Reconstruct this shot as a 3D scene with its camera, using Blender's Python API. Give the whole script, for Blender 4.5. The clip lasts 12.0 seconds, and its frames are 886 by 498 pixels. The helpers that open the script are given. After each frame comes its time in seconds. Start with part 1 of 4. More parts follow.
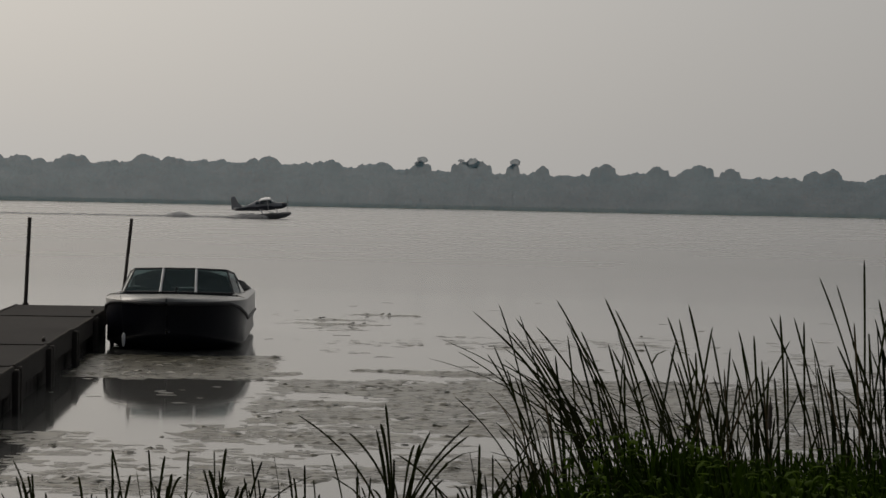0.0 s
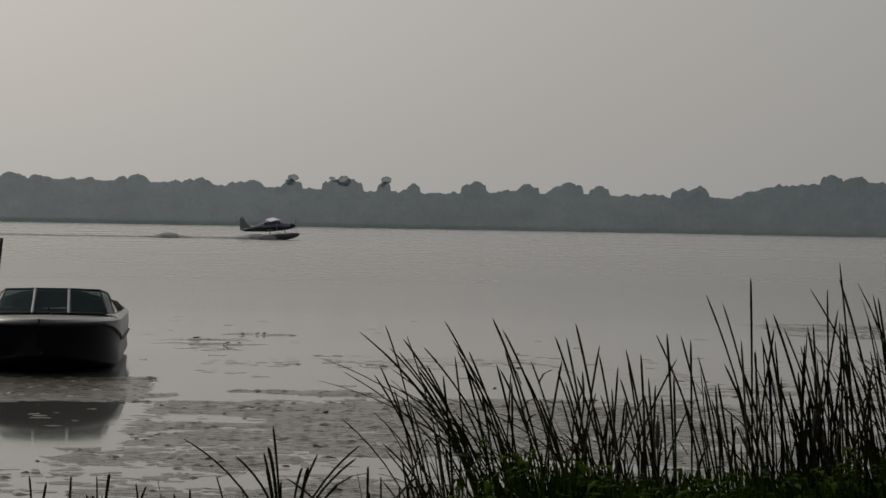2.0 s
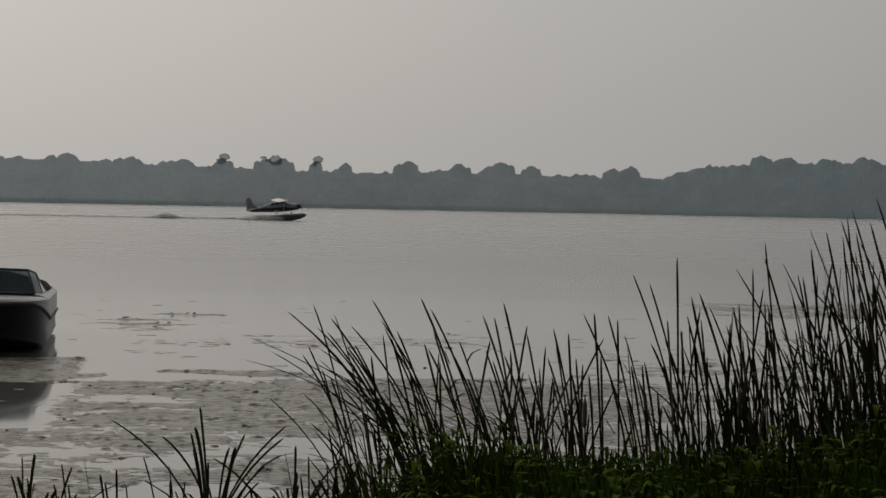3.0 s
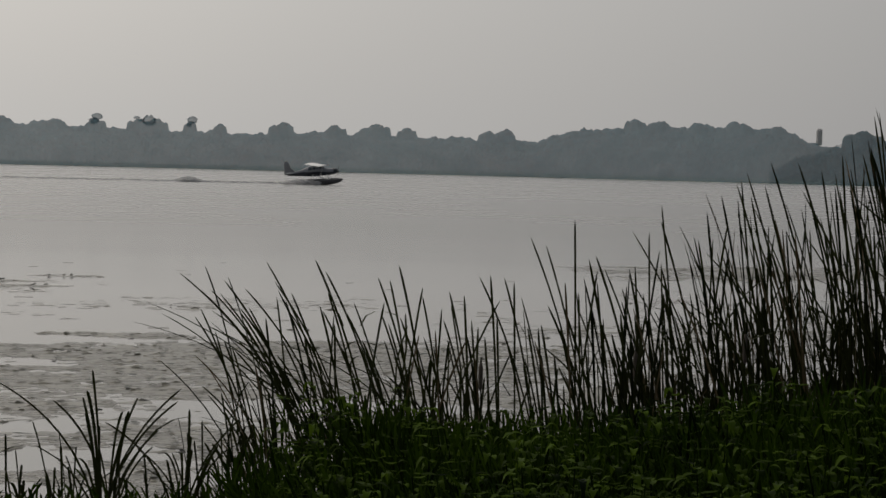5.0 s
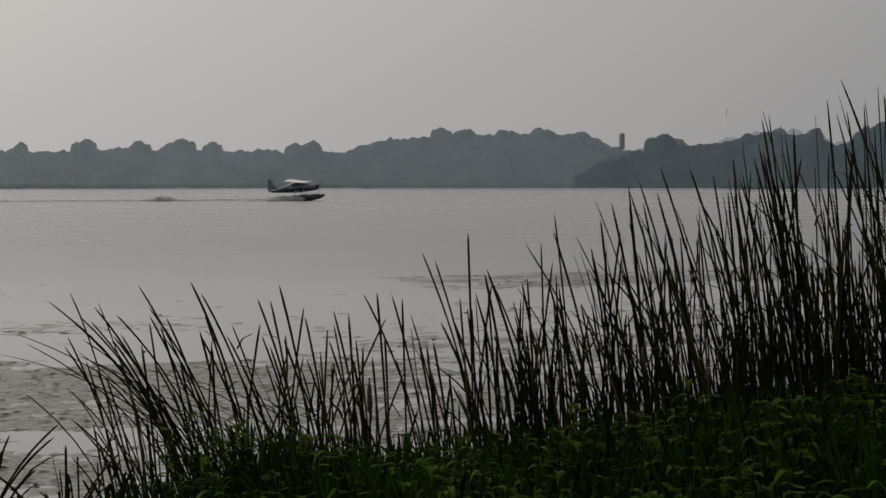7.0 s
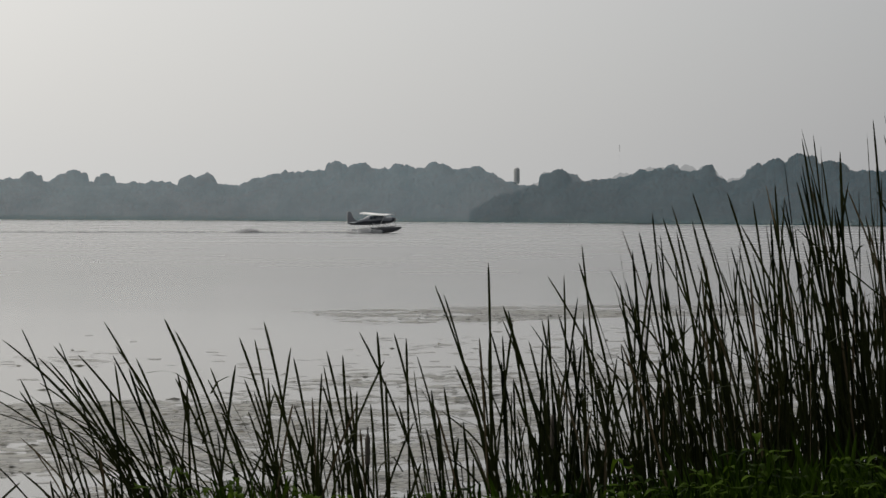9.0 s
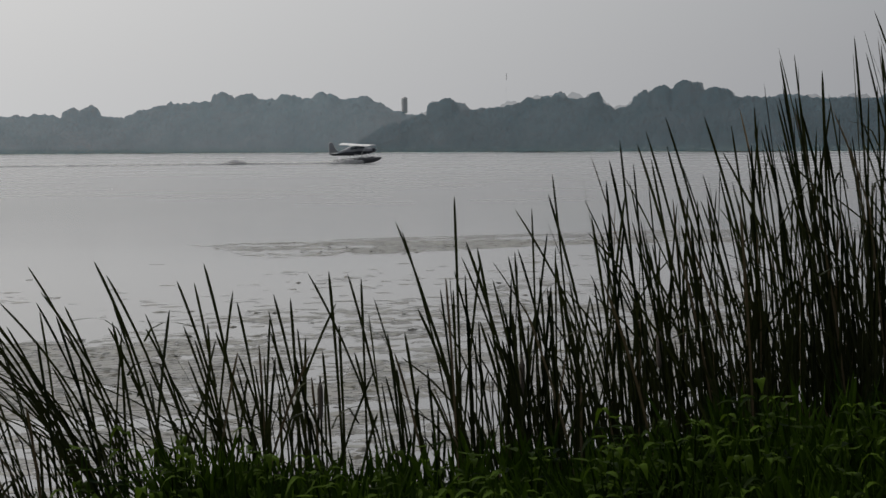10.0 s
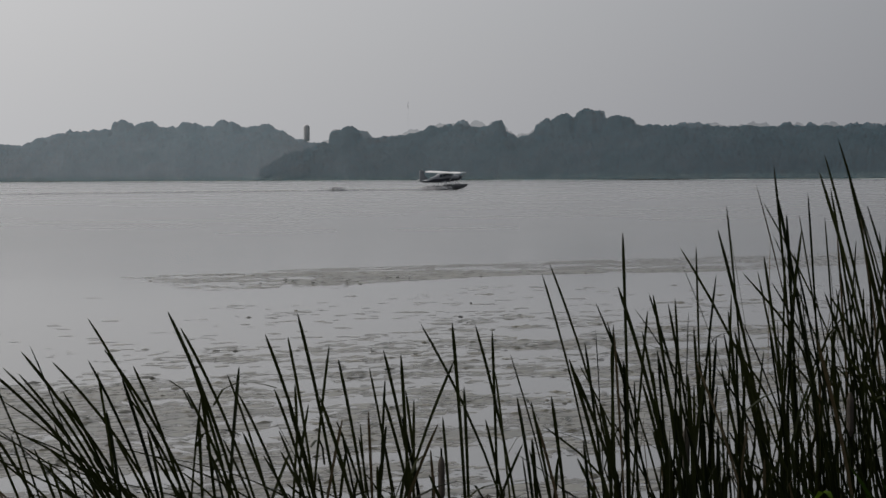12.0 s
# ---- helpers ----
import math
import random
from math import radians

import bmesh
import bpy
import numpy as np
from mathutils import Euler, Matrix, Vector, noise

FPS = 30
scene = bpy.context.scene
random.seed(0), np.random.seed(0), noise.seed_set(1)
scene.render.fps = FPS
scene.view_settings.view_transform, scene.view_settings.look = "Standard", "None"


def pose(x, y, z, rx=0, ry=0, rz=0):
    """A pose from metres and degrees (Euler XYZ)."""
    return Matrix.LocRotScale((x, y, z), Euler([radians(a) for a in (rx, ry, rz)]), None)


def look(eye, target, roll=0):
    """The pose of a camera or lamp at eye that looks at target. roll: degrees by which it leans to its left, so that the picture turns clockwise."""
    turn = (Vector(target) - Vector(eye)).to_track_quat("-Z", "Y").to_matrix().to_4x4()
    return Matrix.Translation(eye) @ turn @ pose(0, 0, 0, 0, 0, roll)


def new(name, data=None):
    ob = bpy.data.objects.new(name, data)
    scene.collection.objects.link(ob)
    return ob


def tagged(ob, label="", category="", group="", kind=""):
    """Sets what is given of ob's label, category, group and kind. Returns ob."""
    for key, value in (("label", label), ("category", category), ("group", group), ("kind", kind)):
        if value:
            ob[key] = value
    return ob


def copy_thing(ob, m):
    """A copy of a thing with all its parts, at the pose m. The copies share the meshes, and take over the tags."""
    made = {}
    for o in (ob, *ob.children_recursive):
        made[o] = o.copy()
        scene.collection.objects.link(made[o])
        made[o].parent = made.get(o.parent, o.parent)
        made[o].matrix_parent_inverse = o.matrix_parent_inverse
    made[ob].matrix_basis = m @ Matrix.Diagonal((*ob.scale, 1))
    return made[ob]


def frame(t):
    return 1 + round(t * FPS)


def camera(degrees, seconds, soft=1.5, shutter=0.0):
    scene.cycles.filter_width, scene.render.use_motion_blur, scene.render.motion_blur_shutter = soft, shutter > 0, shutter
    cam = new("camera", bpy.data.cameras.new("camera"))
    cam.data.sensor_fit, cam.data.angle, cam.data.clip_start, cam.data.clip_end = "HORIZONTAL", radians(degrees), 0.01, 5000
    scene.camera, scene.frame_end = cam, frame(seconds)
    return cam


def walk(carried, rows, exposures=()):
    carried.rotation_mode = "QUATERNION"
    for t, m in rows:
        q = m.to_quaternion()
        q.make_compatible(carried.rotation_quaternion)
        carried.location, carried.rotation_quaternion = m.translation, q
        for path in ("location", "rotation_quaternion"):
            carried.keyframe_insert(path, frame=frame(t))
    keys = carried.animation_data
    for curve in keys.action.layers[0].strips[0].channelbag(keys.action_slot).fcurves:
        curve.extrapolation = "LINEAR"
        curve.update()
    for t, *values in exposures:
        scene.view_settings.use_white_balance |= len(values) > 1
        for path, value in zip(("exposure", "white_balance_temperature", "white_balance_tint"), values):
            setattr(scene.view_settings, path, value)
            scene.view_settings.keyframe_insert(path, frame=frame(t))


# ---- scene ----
cam = camera(26.884, 12.0, soft=1.5)


def aim(x, y, z, heading, tilt, lean):
    h, p = radians(heading), radians(tilt)
    return look((x, y, z), (x + math.sin(h) * math.cos(p), y + math.cos(h) * math.cos(p), z - math.sin(p)), lean)


# eye x y z, heading clockwise from +y, tilt down, lean
walk(cam, [
    (0, aim(0.000, 0.000, 2.400, 1.531, 1.383, 1.206)),
    (0.2, aim(-0.064, 0.069, 2.426, 2.277, 0.597, -0.221)),
    (0.5, aim(-0.122, 0.188, 2.420, 4.106, 0.703, -0.782)),
    (1, aim(-0.161, 0.120, 2.409, 2.694, 1.013, 0.871)),
    (1.5, aim(-0.121, 0.144, 2.411, 4.279, 0.552, 1.618)),
    (1.7, aim(-0.102, 0.171, 2.411, 5.113, 0.883, 1.248)),
    (2, aim(-0.091, 0.086, 2.411, 5.502, 0.766, 1.033)),
    (2.5, aim(-0.057, 0.110, 2.404, 6.538, 1.377, 1.038)),
    (2.7, aim(-0.066, 0.089, 2.410, 6.987, 1.312, 1.104)),
    (4.3, aim(-0.071, 0.080, 2.410, 9.824, 1.778, 1.277)),
    (4.5, aim(-0.088, 0.116, 2.409, 10.092, 1.742, 1.516)),
    (5, aim(-0.178, 0.182, 2.406, 11.500, 2.443, 1.445)),
    (5.5, aim(-0.233, 0.224, 2.397, 12.211, 2.241, 1.969)),
    (5.8, aim(-0.295, 0.231, 2.418, 12.640, 0.239, 1.454)),
    (6, aim(-0.335, 0.226, 2.417, 11.316, 1.607, 1.501)),
    (6.5, aim(-0.360, 0.577, 2.418, 14.245, 1.651, 0.841)),
    (7, aim(-0.502, 0.707, 2.413, 17.397, 2.046, -0.071)),
    (7.2, aim(-0.535, 0.747, 2.408, 17.978, 2.772, 0.177)),
    (8.8, aim(-0.676, 1.912, 2.376, 21.400, 4.231, 0.090)),
    (9, aim(-0.704, 2.016, 2.366, 20.691, 0.993, 0.340)),
    (9.5, aim(-0.717, 2.335, 2.360, 21.040, 3.558, 1.097)),
    (10, aim(-0.735, 2.832, 2.364, 24.140, 3.161, -0.337)),
    (10.5, aim(-0.731, 3.356, 2.337, 25.003, 2.234, 1.087)),
    (11, aim(-0.847, 3.746, 2.324, 26.274, 2.713, 0.095)),
    (11.5, aim(-0.916, 4.189, 2.340, 27.946, 5.038, -0.038)),
    (12, aim(-1.014, 4.530, 2.363, 27.222, 2.312, -0.354)),
],
     exposures=[(0, 0.0, 6500, 10), (0.5, -0.3, 6500, 10), (1.0, -0.1, 6500, 10), (1.5, -0.2, 6500, 10), (2.5, -0.03, 6500, 10), (4.5, 0.13, 6450, 10), (5.5, 0.25, 6400, 10), (6.0, -0.05, 6400, 10), (6.5, 0.2, 6400, 10), (7.0, 0.2, 6350, 11),
                (8.8, 0.82, 6300, 9), (9.0, 0.72, 6300, 9), (9.5, 0.55, 6250, 10), (10.0, 0.63, 6150, 10), (10.5, 0.55, 6150, 11), (11.0, 0.7, 6150, 10), (11.5, 0.98, 6200, 8), (12.0, 0.5, 6100, 11)])

# ---------------------------------------------------------------- light
SUN_AZ, SUN_EL = -38.0, 34.0
SUN_DIR = Vector((math.sin(radians(SUN_AZ)) * math.cos(radians(SUN_EL)), math.cos(radians(SUN_AZ)) * math.cos(radians(SUN_EL)), math.sin(radians(SUN_EL))))


def build_world():
    w = bpy.data.worlds.new("smoky_sky")
    scene.world = w
    w.use_nodes = True
    nt = w.node_tree
    nt.nodes.clear()
    n = nt.nodes.new
    out, bg = n("ShaderNodeOutputWorld"), n("ShaderNodeBackground")
    tex = n("ShaderNodeTexCoord")
    dot = n("ShaderNodeVectorMath")
    dot.operation = "DOT_PRODUCT"
    dot.inputs[1].default_value = SUN_DIR
    nt.links.new(tex.outputs["Generated"], dot.inputs[0])
    # thick haze: bright and slightly warm round the veiled sun, grey away from it
    ramp = n("ShaderNodeValToRGB")
    el = ramp.color_ramp.elements
    el[0].position, el[0].color = 0.0, (0.02, 0.021, 0.024, 1)
    el[1].position, el[1].color = 1.0, (0.78, 0.73, 0.66, 1)
    for p, c in ((0.42, (0.055, 0.057, 0.062)), (0.62, (0.225, 0.222, 0.22)), (0.80, (0.395, 0.383, 0.366)), (0.92, (0.54, 0.52, 0.49))):
        e = el.new(p)
        e.color = (*c, 1)
    half = n("ShaderNodeMath")
    half.operation = "MULTIPLY_ADD"
    half.inputs[1].default_value, half.inputs[2].default_value = 0.5, 0.5
    nt.links.new(dot.outputs["Value"], half.inputs[0])
    nt.links.new(half.outputs[0], ramp.inputs[0])
    sky = n("ShaderNodeTexSky")
    sky.sky_type, sky.sun_disc = "NISHITA", False
    sky.sun_elevation, sky.sun_rotation = radians(SUN_EL), radians(SUN_AZ)
    sky.dust_density, sky.air_density = 8.0, 1.0
    dim = n("ShaderNodeMix")
    dim.data_type = "RGBA"
    dim.inputs[0].default_value = 0.012
    nt.links.new(ramp.outputs[0], dim.inputs[6])
    nt.links.new(sky.outputs[0], dim.inputs[7])
    nt.links.new(dim.outputs[2], bg.inputs[0])
    bg.inputs[1].default_value = 1.0
    nt.links.new(bg.outputs[0], out.inputs[0])


build_world()
sun = new("sun", bpy.data.lights.new("sun", "SUN"))
sun.data.energy, sun.data.angle, sun.data.color = 0.4, radians(18), (1.0, 0.93, 0.84)
sun.matrix_world = look(SUN_DIR * 100, (0, 0, 0))


# ---------------------------------------------------------------- materials
def mat(name, a, b, rough=0.6, scale=4.0, fine=40.0, bump=0.15, metal=0.0, spec=0.5, stretch=(1, 1, 1), per="none", translucent=0.0, coat=0.0):
    """Two colours mixed by a broad and a fine noise, with fine relief."""
    m = bpy.data.materials.new(name)
    m.use_nodes = True
    nt = m.node_tree
    n, link = nt.nodes.new, nt.links.new
    p = nt.nodes["Principled BSDF"]
    tex, mp = n("ShaderNodeTexCoord"), n("ShaderNodeMapping")
    mp.inputs["Scale"].default_value = stretch
    link(tex.outputs["Object"], mp.inputs[0])
    big, small = n("ShaderNodeTexNoise"), n("ShaderNodeTexNoise")
    for t, s, d in ((big, scale, 4), (small, fine, 3)):
        t.inputs["Scale"].default_value, t.inputs["Detail"].default_value = s, d
        link(mp.outputs[0], t.inputs["Vector"])
    add = n("ShaderNodeMath")
    add.operation = "MULTIPLY_ADD"
    add.inputs[1].default_value = 0.4
    link(small.outputs["Fac"], add.inputs[0])
    if per == "none":
        link(big.outputs["Fac"], add.inputs[2])
    else:
        src = n("ShaderNodeObjectInfo") if per == "object" else n("ShaderNodeNewGeometry")
        mix = n("ShaderNodeMath")
        mix.operation = "MULTIPLY_ADD"
        mix.inputs[1].default_value = 0.5
        link(src.outputs["Random"] if per == "object" else src.outputs["Random Per Island"], mix.inputs[0])
        hb = n("ShaderNodeMath")
        hb.operation = "MULTIPLY"
        hb.inputs[1].default_value = 0.5
        link(big.outputs["Fac"], hb.inputs[0])
        link(hb.outputs[0], mix.inputs[2])
        link(mix.outputs[0], add.inputs[2])
    rng = n("ShaderNodeMapRange")
    rng.inputs[1].default_value, rng.inputs[2].default_value = 0.4, 1.0
    link(add.outputs[0], rng.inputs[0])
    col = n("ShaderNodeMix")
    col.data_type = "RGBA"
    col.inputs[6].default_value, col.inputs[7].default_value = (*a, 1), (*b, 1)
    link(rng.outputs[0], col.inputs[0])
    link(col.outputs[2], p.inputs["Base Color"])
    p.inputs["Metallic"].default_value = metal
    p.inputs["Specular IOR Level"].default_value = spec
    p.inputs["Coat Weight"].default_value = coat
    rr = n("ShaderNodeMapRange")
    rr.inputs[3].default_value, rr.inputs[4].default_value = max(0.02, rough - 0.08), min(1, rough + 0.08)
    link(small.outputs["Fac"], rr.inputs[0])
    link(rr.outputs[0], p.inputs["Roughness"])
    if bump:
        bp = n("ShaderNodeBump")
        bp.inputs["Strength"].default_value, bp.inputs["Distance"].default_value = bump, 0.02
        link(small.outputs["Fac"], bp.inputs["Height"])
        link(bp.outputs[0], p.inputs["Normal"])
    if translucent:
        tr, sh = n("ShaderNodeBsdfTranslucent"), n("ShaderNodeMixShader")
        link(col.outputs[2], tr.inputs[0])
        sh.inputs[0].default_value = translucent
        link(p.outputs[0], sh.inputs[1])
        link(tr.outputs[0], sh.inputs[2])
        link(sh.outputs[0], nt.nodes["Material Output"].inputs[0])
    return m


def haze_or_gaps(m, scale, opaque, patch=1.0):
    """Part transparency, through which what lies behind shows: stands in for haze on the far leaves, fine gaps between
    flecks elsewhere; opaque: the share that is not clear.
    """
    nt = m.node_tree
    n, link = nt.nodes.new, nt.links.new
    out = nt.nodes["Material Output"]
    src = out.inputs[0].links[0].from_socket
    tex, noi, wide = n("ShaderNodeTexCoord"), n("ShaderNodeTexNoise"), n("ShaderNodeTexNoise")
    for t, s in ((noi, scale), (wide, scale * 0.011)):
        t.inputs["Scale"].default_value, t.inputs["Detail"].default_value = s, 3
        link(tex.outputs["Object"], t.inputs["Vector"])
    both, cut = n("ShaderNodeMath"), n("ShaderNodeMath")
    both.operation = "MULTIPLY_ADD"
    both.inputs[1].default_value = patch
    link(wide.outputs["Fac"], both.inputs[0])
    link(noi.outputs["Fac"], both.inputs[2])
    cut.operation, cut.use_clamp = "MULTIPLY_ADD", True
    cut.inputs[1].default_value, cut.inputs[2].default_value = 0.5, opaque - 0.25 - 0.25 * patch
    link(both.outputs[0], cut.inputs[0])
    clear_bsdf, mix = n("ShaderNodeBsdfTransparent"), n("ShaderNodeMixShader")
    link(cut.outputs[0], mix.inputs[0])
    link(clear_bsdf.outputs[0], mix.inputs[1])
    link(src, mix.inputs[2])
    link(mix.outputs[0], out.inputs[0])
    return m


def glass(name, tint, rough=0.03):
    m = bpy.data.materials.new(name)
    m.use_nodes = True
    p = m.node_tree.nodes["Principled BSDF"]
    p.inputs["Base Color"].default_value = (*tint, 1)
    p.inputs["Roughness"].default_value = rough
    p.inputs["Transmission Weight"].default_value = 0.85
    p.inputs["IOR"].default_value = 1.2
    return m


def water_material():
    m = bpy.data.materials.new("lake_water")
    m.use_nodes = True
    nt = m.node_tree
    n, link = nt.nodes.new, nt.links.new
    p = nt.nodes["Principled BSDF"]
    tex = n("ShaderNodeTexCoord")
    # long low ripples and finer ones
    mp = n("ShaderNodeMapping")
    mp.inputs["Scale"].default_value = (0.35, 1.0, 1.0)
    link(tex.outputs["Object"], mp.inputs[0])
    a, b = n("ShaderNodeTexNoise"), n("ShaderNodeTexNoise")
    for t, s in ((a, 1.1), (b, 0.12)):
        t.inputs["Scale"].default_value, t.inputs["Detail"].default_value = s, 2
        link(mp.outputs[0], t.inputs["Vector"])
    add = n("ShaderNodeMath")
    add.operation = "MULTIPLY_ADD"
    add.inputs[1].default_value = 0.35
    link(a.outputs["Fac"], add.inputs[0])
    link(b.outputs["Fac"], add.inputs[2])
    bp = n("ShaderNodeBump")
    bp.inputs["Strength"].default_value, bp.inputs["Distance"].default_value = 0.04, 0.03
    link(add.outputs[0], bp.inputs["Height"])
    link(bp.outputs[0], p.inputs["Normal"])
    # glassy in the shelter of the weed, ruffled by a light air on the open lake
    sep, far, rr = n("ShaderNodeSeparateXYZ"), n("ShaderNodeMapRange"), n("ShaderNodeMath")
    link(tex.outputs["Object"], sep.inputs[0])
    far.inputs[1].default_value, far.inputs[2].default_value = 27.0, 75.0
    far.inputs[3].default_value, far.inputs[4].default_value = 0.03, 0.24
    link(sep.outputs["Y"], far.inputs[0])
    rr.operation = "MULTIPLY_ADD"
    rr.inputs[1].default_value = 0.06
    link(b.outputs["Fac"], rr.inputs[0])
    link(far.outputs[0], rr.inputs[2])
    link(rr.outputs[0], p.inputs["Roughness"])
    p.inputs["Base Color"].default_value = (0.11, 0.11, 0.104, 1)
    sp = n("ShaderNodeMapRange")
    sp.inputs[1].default_value, sp.inputs[2].default_value = 40.0, 170.0
    sp.inputs[3].default_value, sp.inputs[4].default_value = 0.5, 1.0
    link(sep.outputs["Y"], sp.inputs[0])
    link(sp.outputs[0], p.inputs["Specular IOR Level"])
    p.inputs["IOR"].default_value = 2.8
    return m


WATER = water_material()
# far haze is put into these leaves: bluish colour, part see-through to the sky
HAZED_FAR_LEAF = haze_or_gaps(mat("hazed_far_leaves", (0.022, 0.09, 0.135), (0.075, 0.165, 0.21), 0.7, 0.028, 0.3, 0.0, spec=0.2, translucent=0.75), 9.0, 0.785, 0.2)
HAZED_HEADLAND_LEAF = haze_or_gaps(mat("hazed_headland_leaves", (0.022, 0.095, 0.125), (0.07, 0.16, 0.19), 0.7, 0.04, 0.3, 0.0, spec=0.2, translucent=0.75), 9.0, 0.34, 0.2)
HAZED_CROWN_LEAF = haze_or_gaps(mat("hazed_crown_leaves", (0.04, 0.11, 0.15), (0.06, 0.13, 0.17), 0.7, 0.05, 0.5, 0.0, spec=0.3, per="island", translucent=0.75), 9.0, 0.42, 0.2)
# land colour lifted to carry the haze where it shows through the leaves
HAZED_FAR_LAND = mat("hazed_far_land", (0.50, 0.56, 0.54), (0.60, 0.66, 0.63), 0.9, 0.02, 0.5, 0.0)
# bark painted pale to take on the haze's tone behind the see-through woods
HAZED_BARK = mat("hazed_bark", (0.24, 0.25, 0.25), (0.34, 0.35, 0.35), 0.9, 0.5, 4, 0.1)
BARK = mat("bark", (0.06, 0.05, 0.04), (0.12, 0.10, 0.08), 0.9, 2, 12, 0.3)
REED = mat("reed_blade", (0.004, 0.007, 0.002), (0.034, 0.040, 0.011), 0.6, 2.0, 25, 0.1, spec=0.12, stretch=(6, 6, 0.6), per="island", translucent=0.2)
REED_DRY = mat("dry_reed", (0.06, 0.045, 0.022), (0.13, 0.10, 0.055), 0.7, 2.0, 25, 0.1, spec=0.2, stretch=(6, 6, 0.6), per="island", translucent=0.15)
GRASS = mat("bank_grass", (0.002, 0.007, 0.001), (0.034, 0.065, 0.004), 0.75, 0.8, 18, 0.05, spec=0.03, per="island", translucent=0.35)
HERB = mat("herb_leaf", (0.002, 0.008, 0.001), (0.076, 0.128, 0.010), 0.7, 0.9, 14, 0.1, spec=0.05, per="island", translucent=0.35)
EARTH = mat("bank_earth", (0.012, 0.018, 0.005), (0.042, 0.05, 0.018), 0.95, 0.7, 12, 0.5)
LILY = mat("lily_pad", (0.012, 0.018, 0.008), (0.045, 0.048, 0.025), 0.4, 2, 20, 0.1, spec=0.4, per="island")
WEED = mat("floating_weed", (0.06, 0.057, 0.04), (0.18, 0.166, 0.12), 0.32, 0.35, 9, 0.2, spec=0.5, per="island")
SCUM = haze_or_gaps(mat("algae_film", (0.085, 0.078, 0.057), (0.20, 0.186, 0.14), 0.32, 0.5, 6, 0.1, spec=0.5, stretch=(0.5, 1, 1)), 7.0, 0.5)
DECK = mat("dock_deck", (0.018, 0.0165, 0.016), (0.045, 0.042, 0.040), 0.9, 0.9, 30, 0.2, spec=0.12, per="object")
TIMBER = mat("dock_timber", (0.04, 0.037, 0.033), (0.07, 0.063, 0.056), 0.9, 1.2, 30, 0.3, spec=0.15, stretch=(4, 0.6, 4))
GALV = mat("galvanised_steel", (0.16, 0.16, 0.16), (0.28, 0.28, 0.28), 0.5, 5, 60, 0.1, metal=0.6)
RUST = mat("weathered_pipe", (0.05, 0.045, 0.04), (0.11, 0.09, 0.075), 0.7, 4, 50, 0.2, metal=0.3)
HULL = mat("navy_gelcoat", (0.008, 0.009, 0.014), (0.016, 0.017, 0.024), 0.32, 1.2, 30, 0.0, spec=0.2)
WHITE = mat("white_gelcoat", (0.26, 0.26, 0.25), (0.35, 0.35, 0.335), 0.3, 1.5, 30, 0.02, spec=0.5)
FENDER = mat("white_fender", (0.7, 0.7, 0.7), (0.82, 0.82, 0.8), 0.4, 3, 30, 0.02)
CANVAS = mat("black_canvas", (0.012, 0.013, 0.015), (0.03, 0.032, 0.035), 0.85, 2, 80, 0.2)
RUBBER = mat("black_rubber", (0.012, 0.012, 0.013), (0.03, 0.03, 0.03), 0.6, 4, 60, 0.1)
ALU = mat("anodised_frame", (0.5, 0.5, 0.5), (0.65, 0.65, 0.65), 0.35, 6, 60, 0.0, metal=0.8)
ALU_DARK = mat("dark_frame", (0.02, 0.02, 0.022), (0.04, 0.04, 0.045), 0.4, 6, 60, 0.0)
VINYL = mat("grey_vinyl", (0.10, 0.11, 0.12), (0.2, 0.21, 0.22), 0.6, 3, 40, 0.1)
TINT = glass("tinted_glass", (0.16, 0.23, 0.235))
PLANE_WHITE = mat("aircraft_white", (0.60, 0.61, 0.62), (0.72, 0.73, 0.74), 0.3, 0.8, 20, 0.0)
PLANE_DARK = mat("aircraft_dark_blue", (0.02, 0.025, 0.035), (0.045, 0.05, 0.06), 0.35, 0.8, 20, 0.0)
PLANE_SILVER = mat("aircraft_silver", (0.24, 0.25, 0.27), (0.33, 0.34, 0.36), 0.35, 0.8, 20, 0.0)
PLANE_GREY = mat("aircraft_grey", (0.20, 0.21, 0.22), (0.30, 0.31, 0.32), 0.45, 0.8, 20, 0.0)
FLOAT_METAL = mat("float_aluminium", (0.06, 0.062, 0.066), (0.12, 0.122, 0.126), 0.55, 1.0, 20, 0.05, metal=0.2)
PERSPEX = glass("cabin_glazing", (0.35, 0.42, 0.45))
FOAM = haze_or_gaps(mat("foam", (0.8, 0.8, 0.8), (0.92, 0.92, 0.92), 0.8, 0.6, 5, 0.2, translucent=0.55), 1.2, 0.8)
# dark reflection of a wave's face, put into the water's colour
DARK_WAVE_FACE = mat("dark_wave_face", (0.02, 0.022, 0.02), (0.045, 0.045, 0.04), 0.25, 0.3, 3, 0.2)
CONCRETE = mat("silo_concrete", (0.42, 0.42, 0.42), (0.52, 0.52, 0.51), 0.9, 0.3, 3, 0.1)


# ---------------------------------------------------------------- mesh helpers
def mesh_of(bm, name, material, smooth=False):
    me = bpy.data.meshes.new(name)
    bmesh.ops.recalc_face_normals(bm, faces=bm.faces)
    bm.to_mesh(me)
    bm.free()
    me.materials.append(material)
    if smooth:
        me.shade_smooth()
    return me


def part(name, bm, material, parent, label="", smooth=False):
    ob = new(name, mesh_of(bm, name, material, smooth))
    ob.parent = parent
    if label:
        tagged(ob, label)
    return ob


def raw_mesh(name, verts, faces, material, smooth=False):
    me = bpy.data.meshes.new(name)
    me.from_pydata(verts, [], faces)
    me.materials.append(material)
    if smooth:
        me.shade_smooth()
    return me


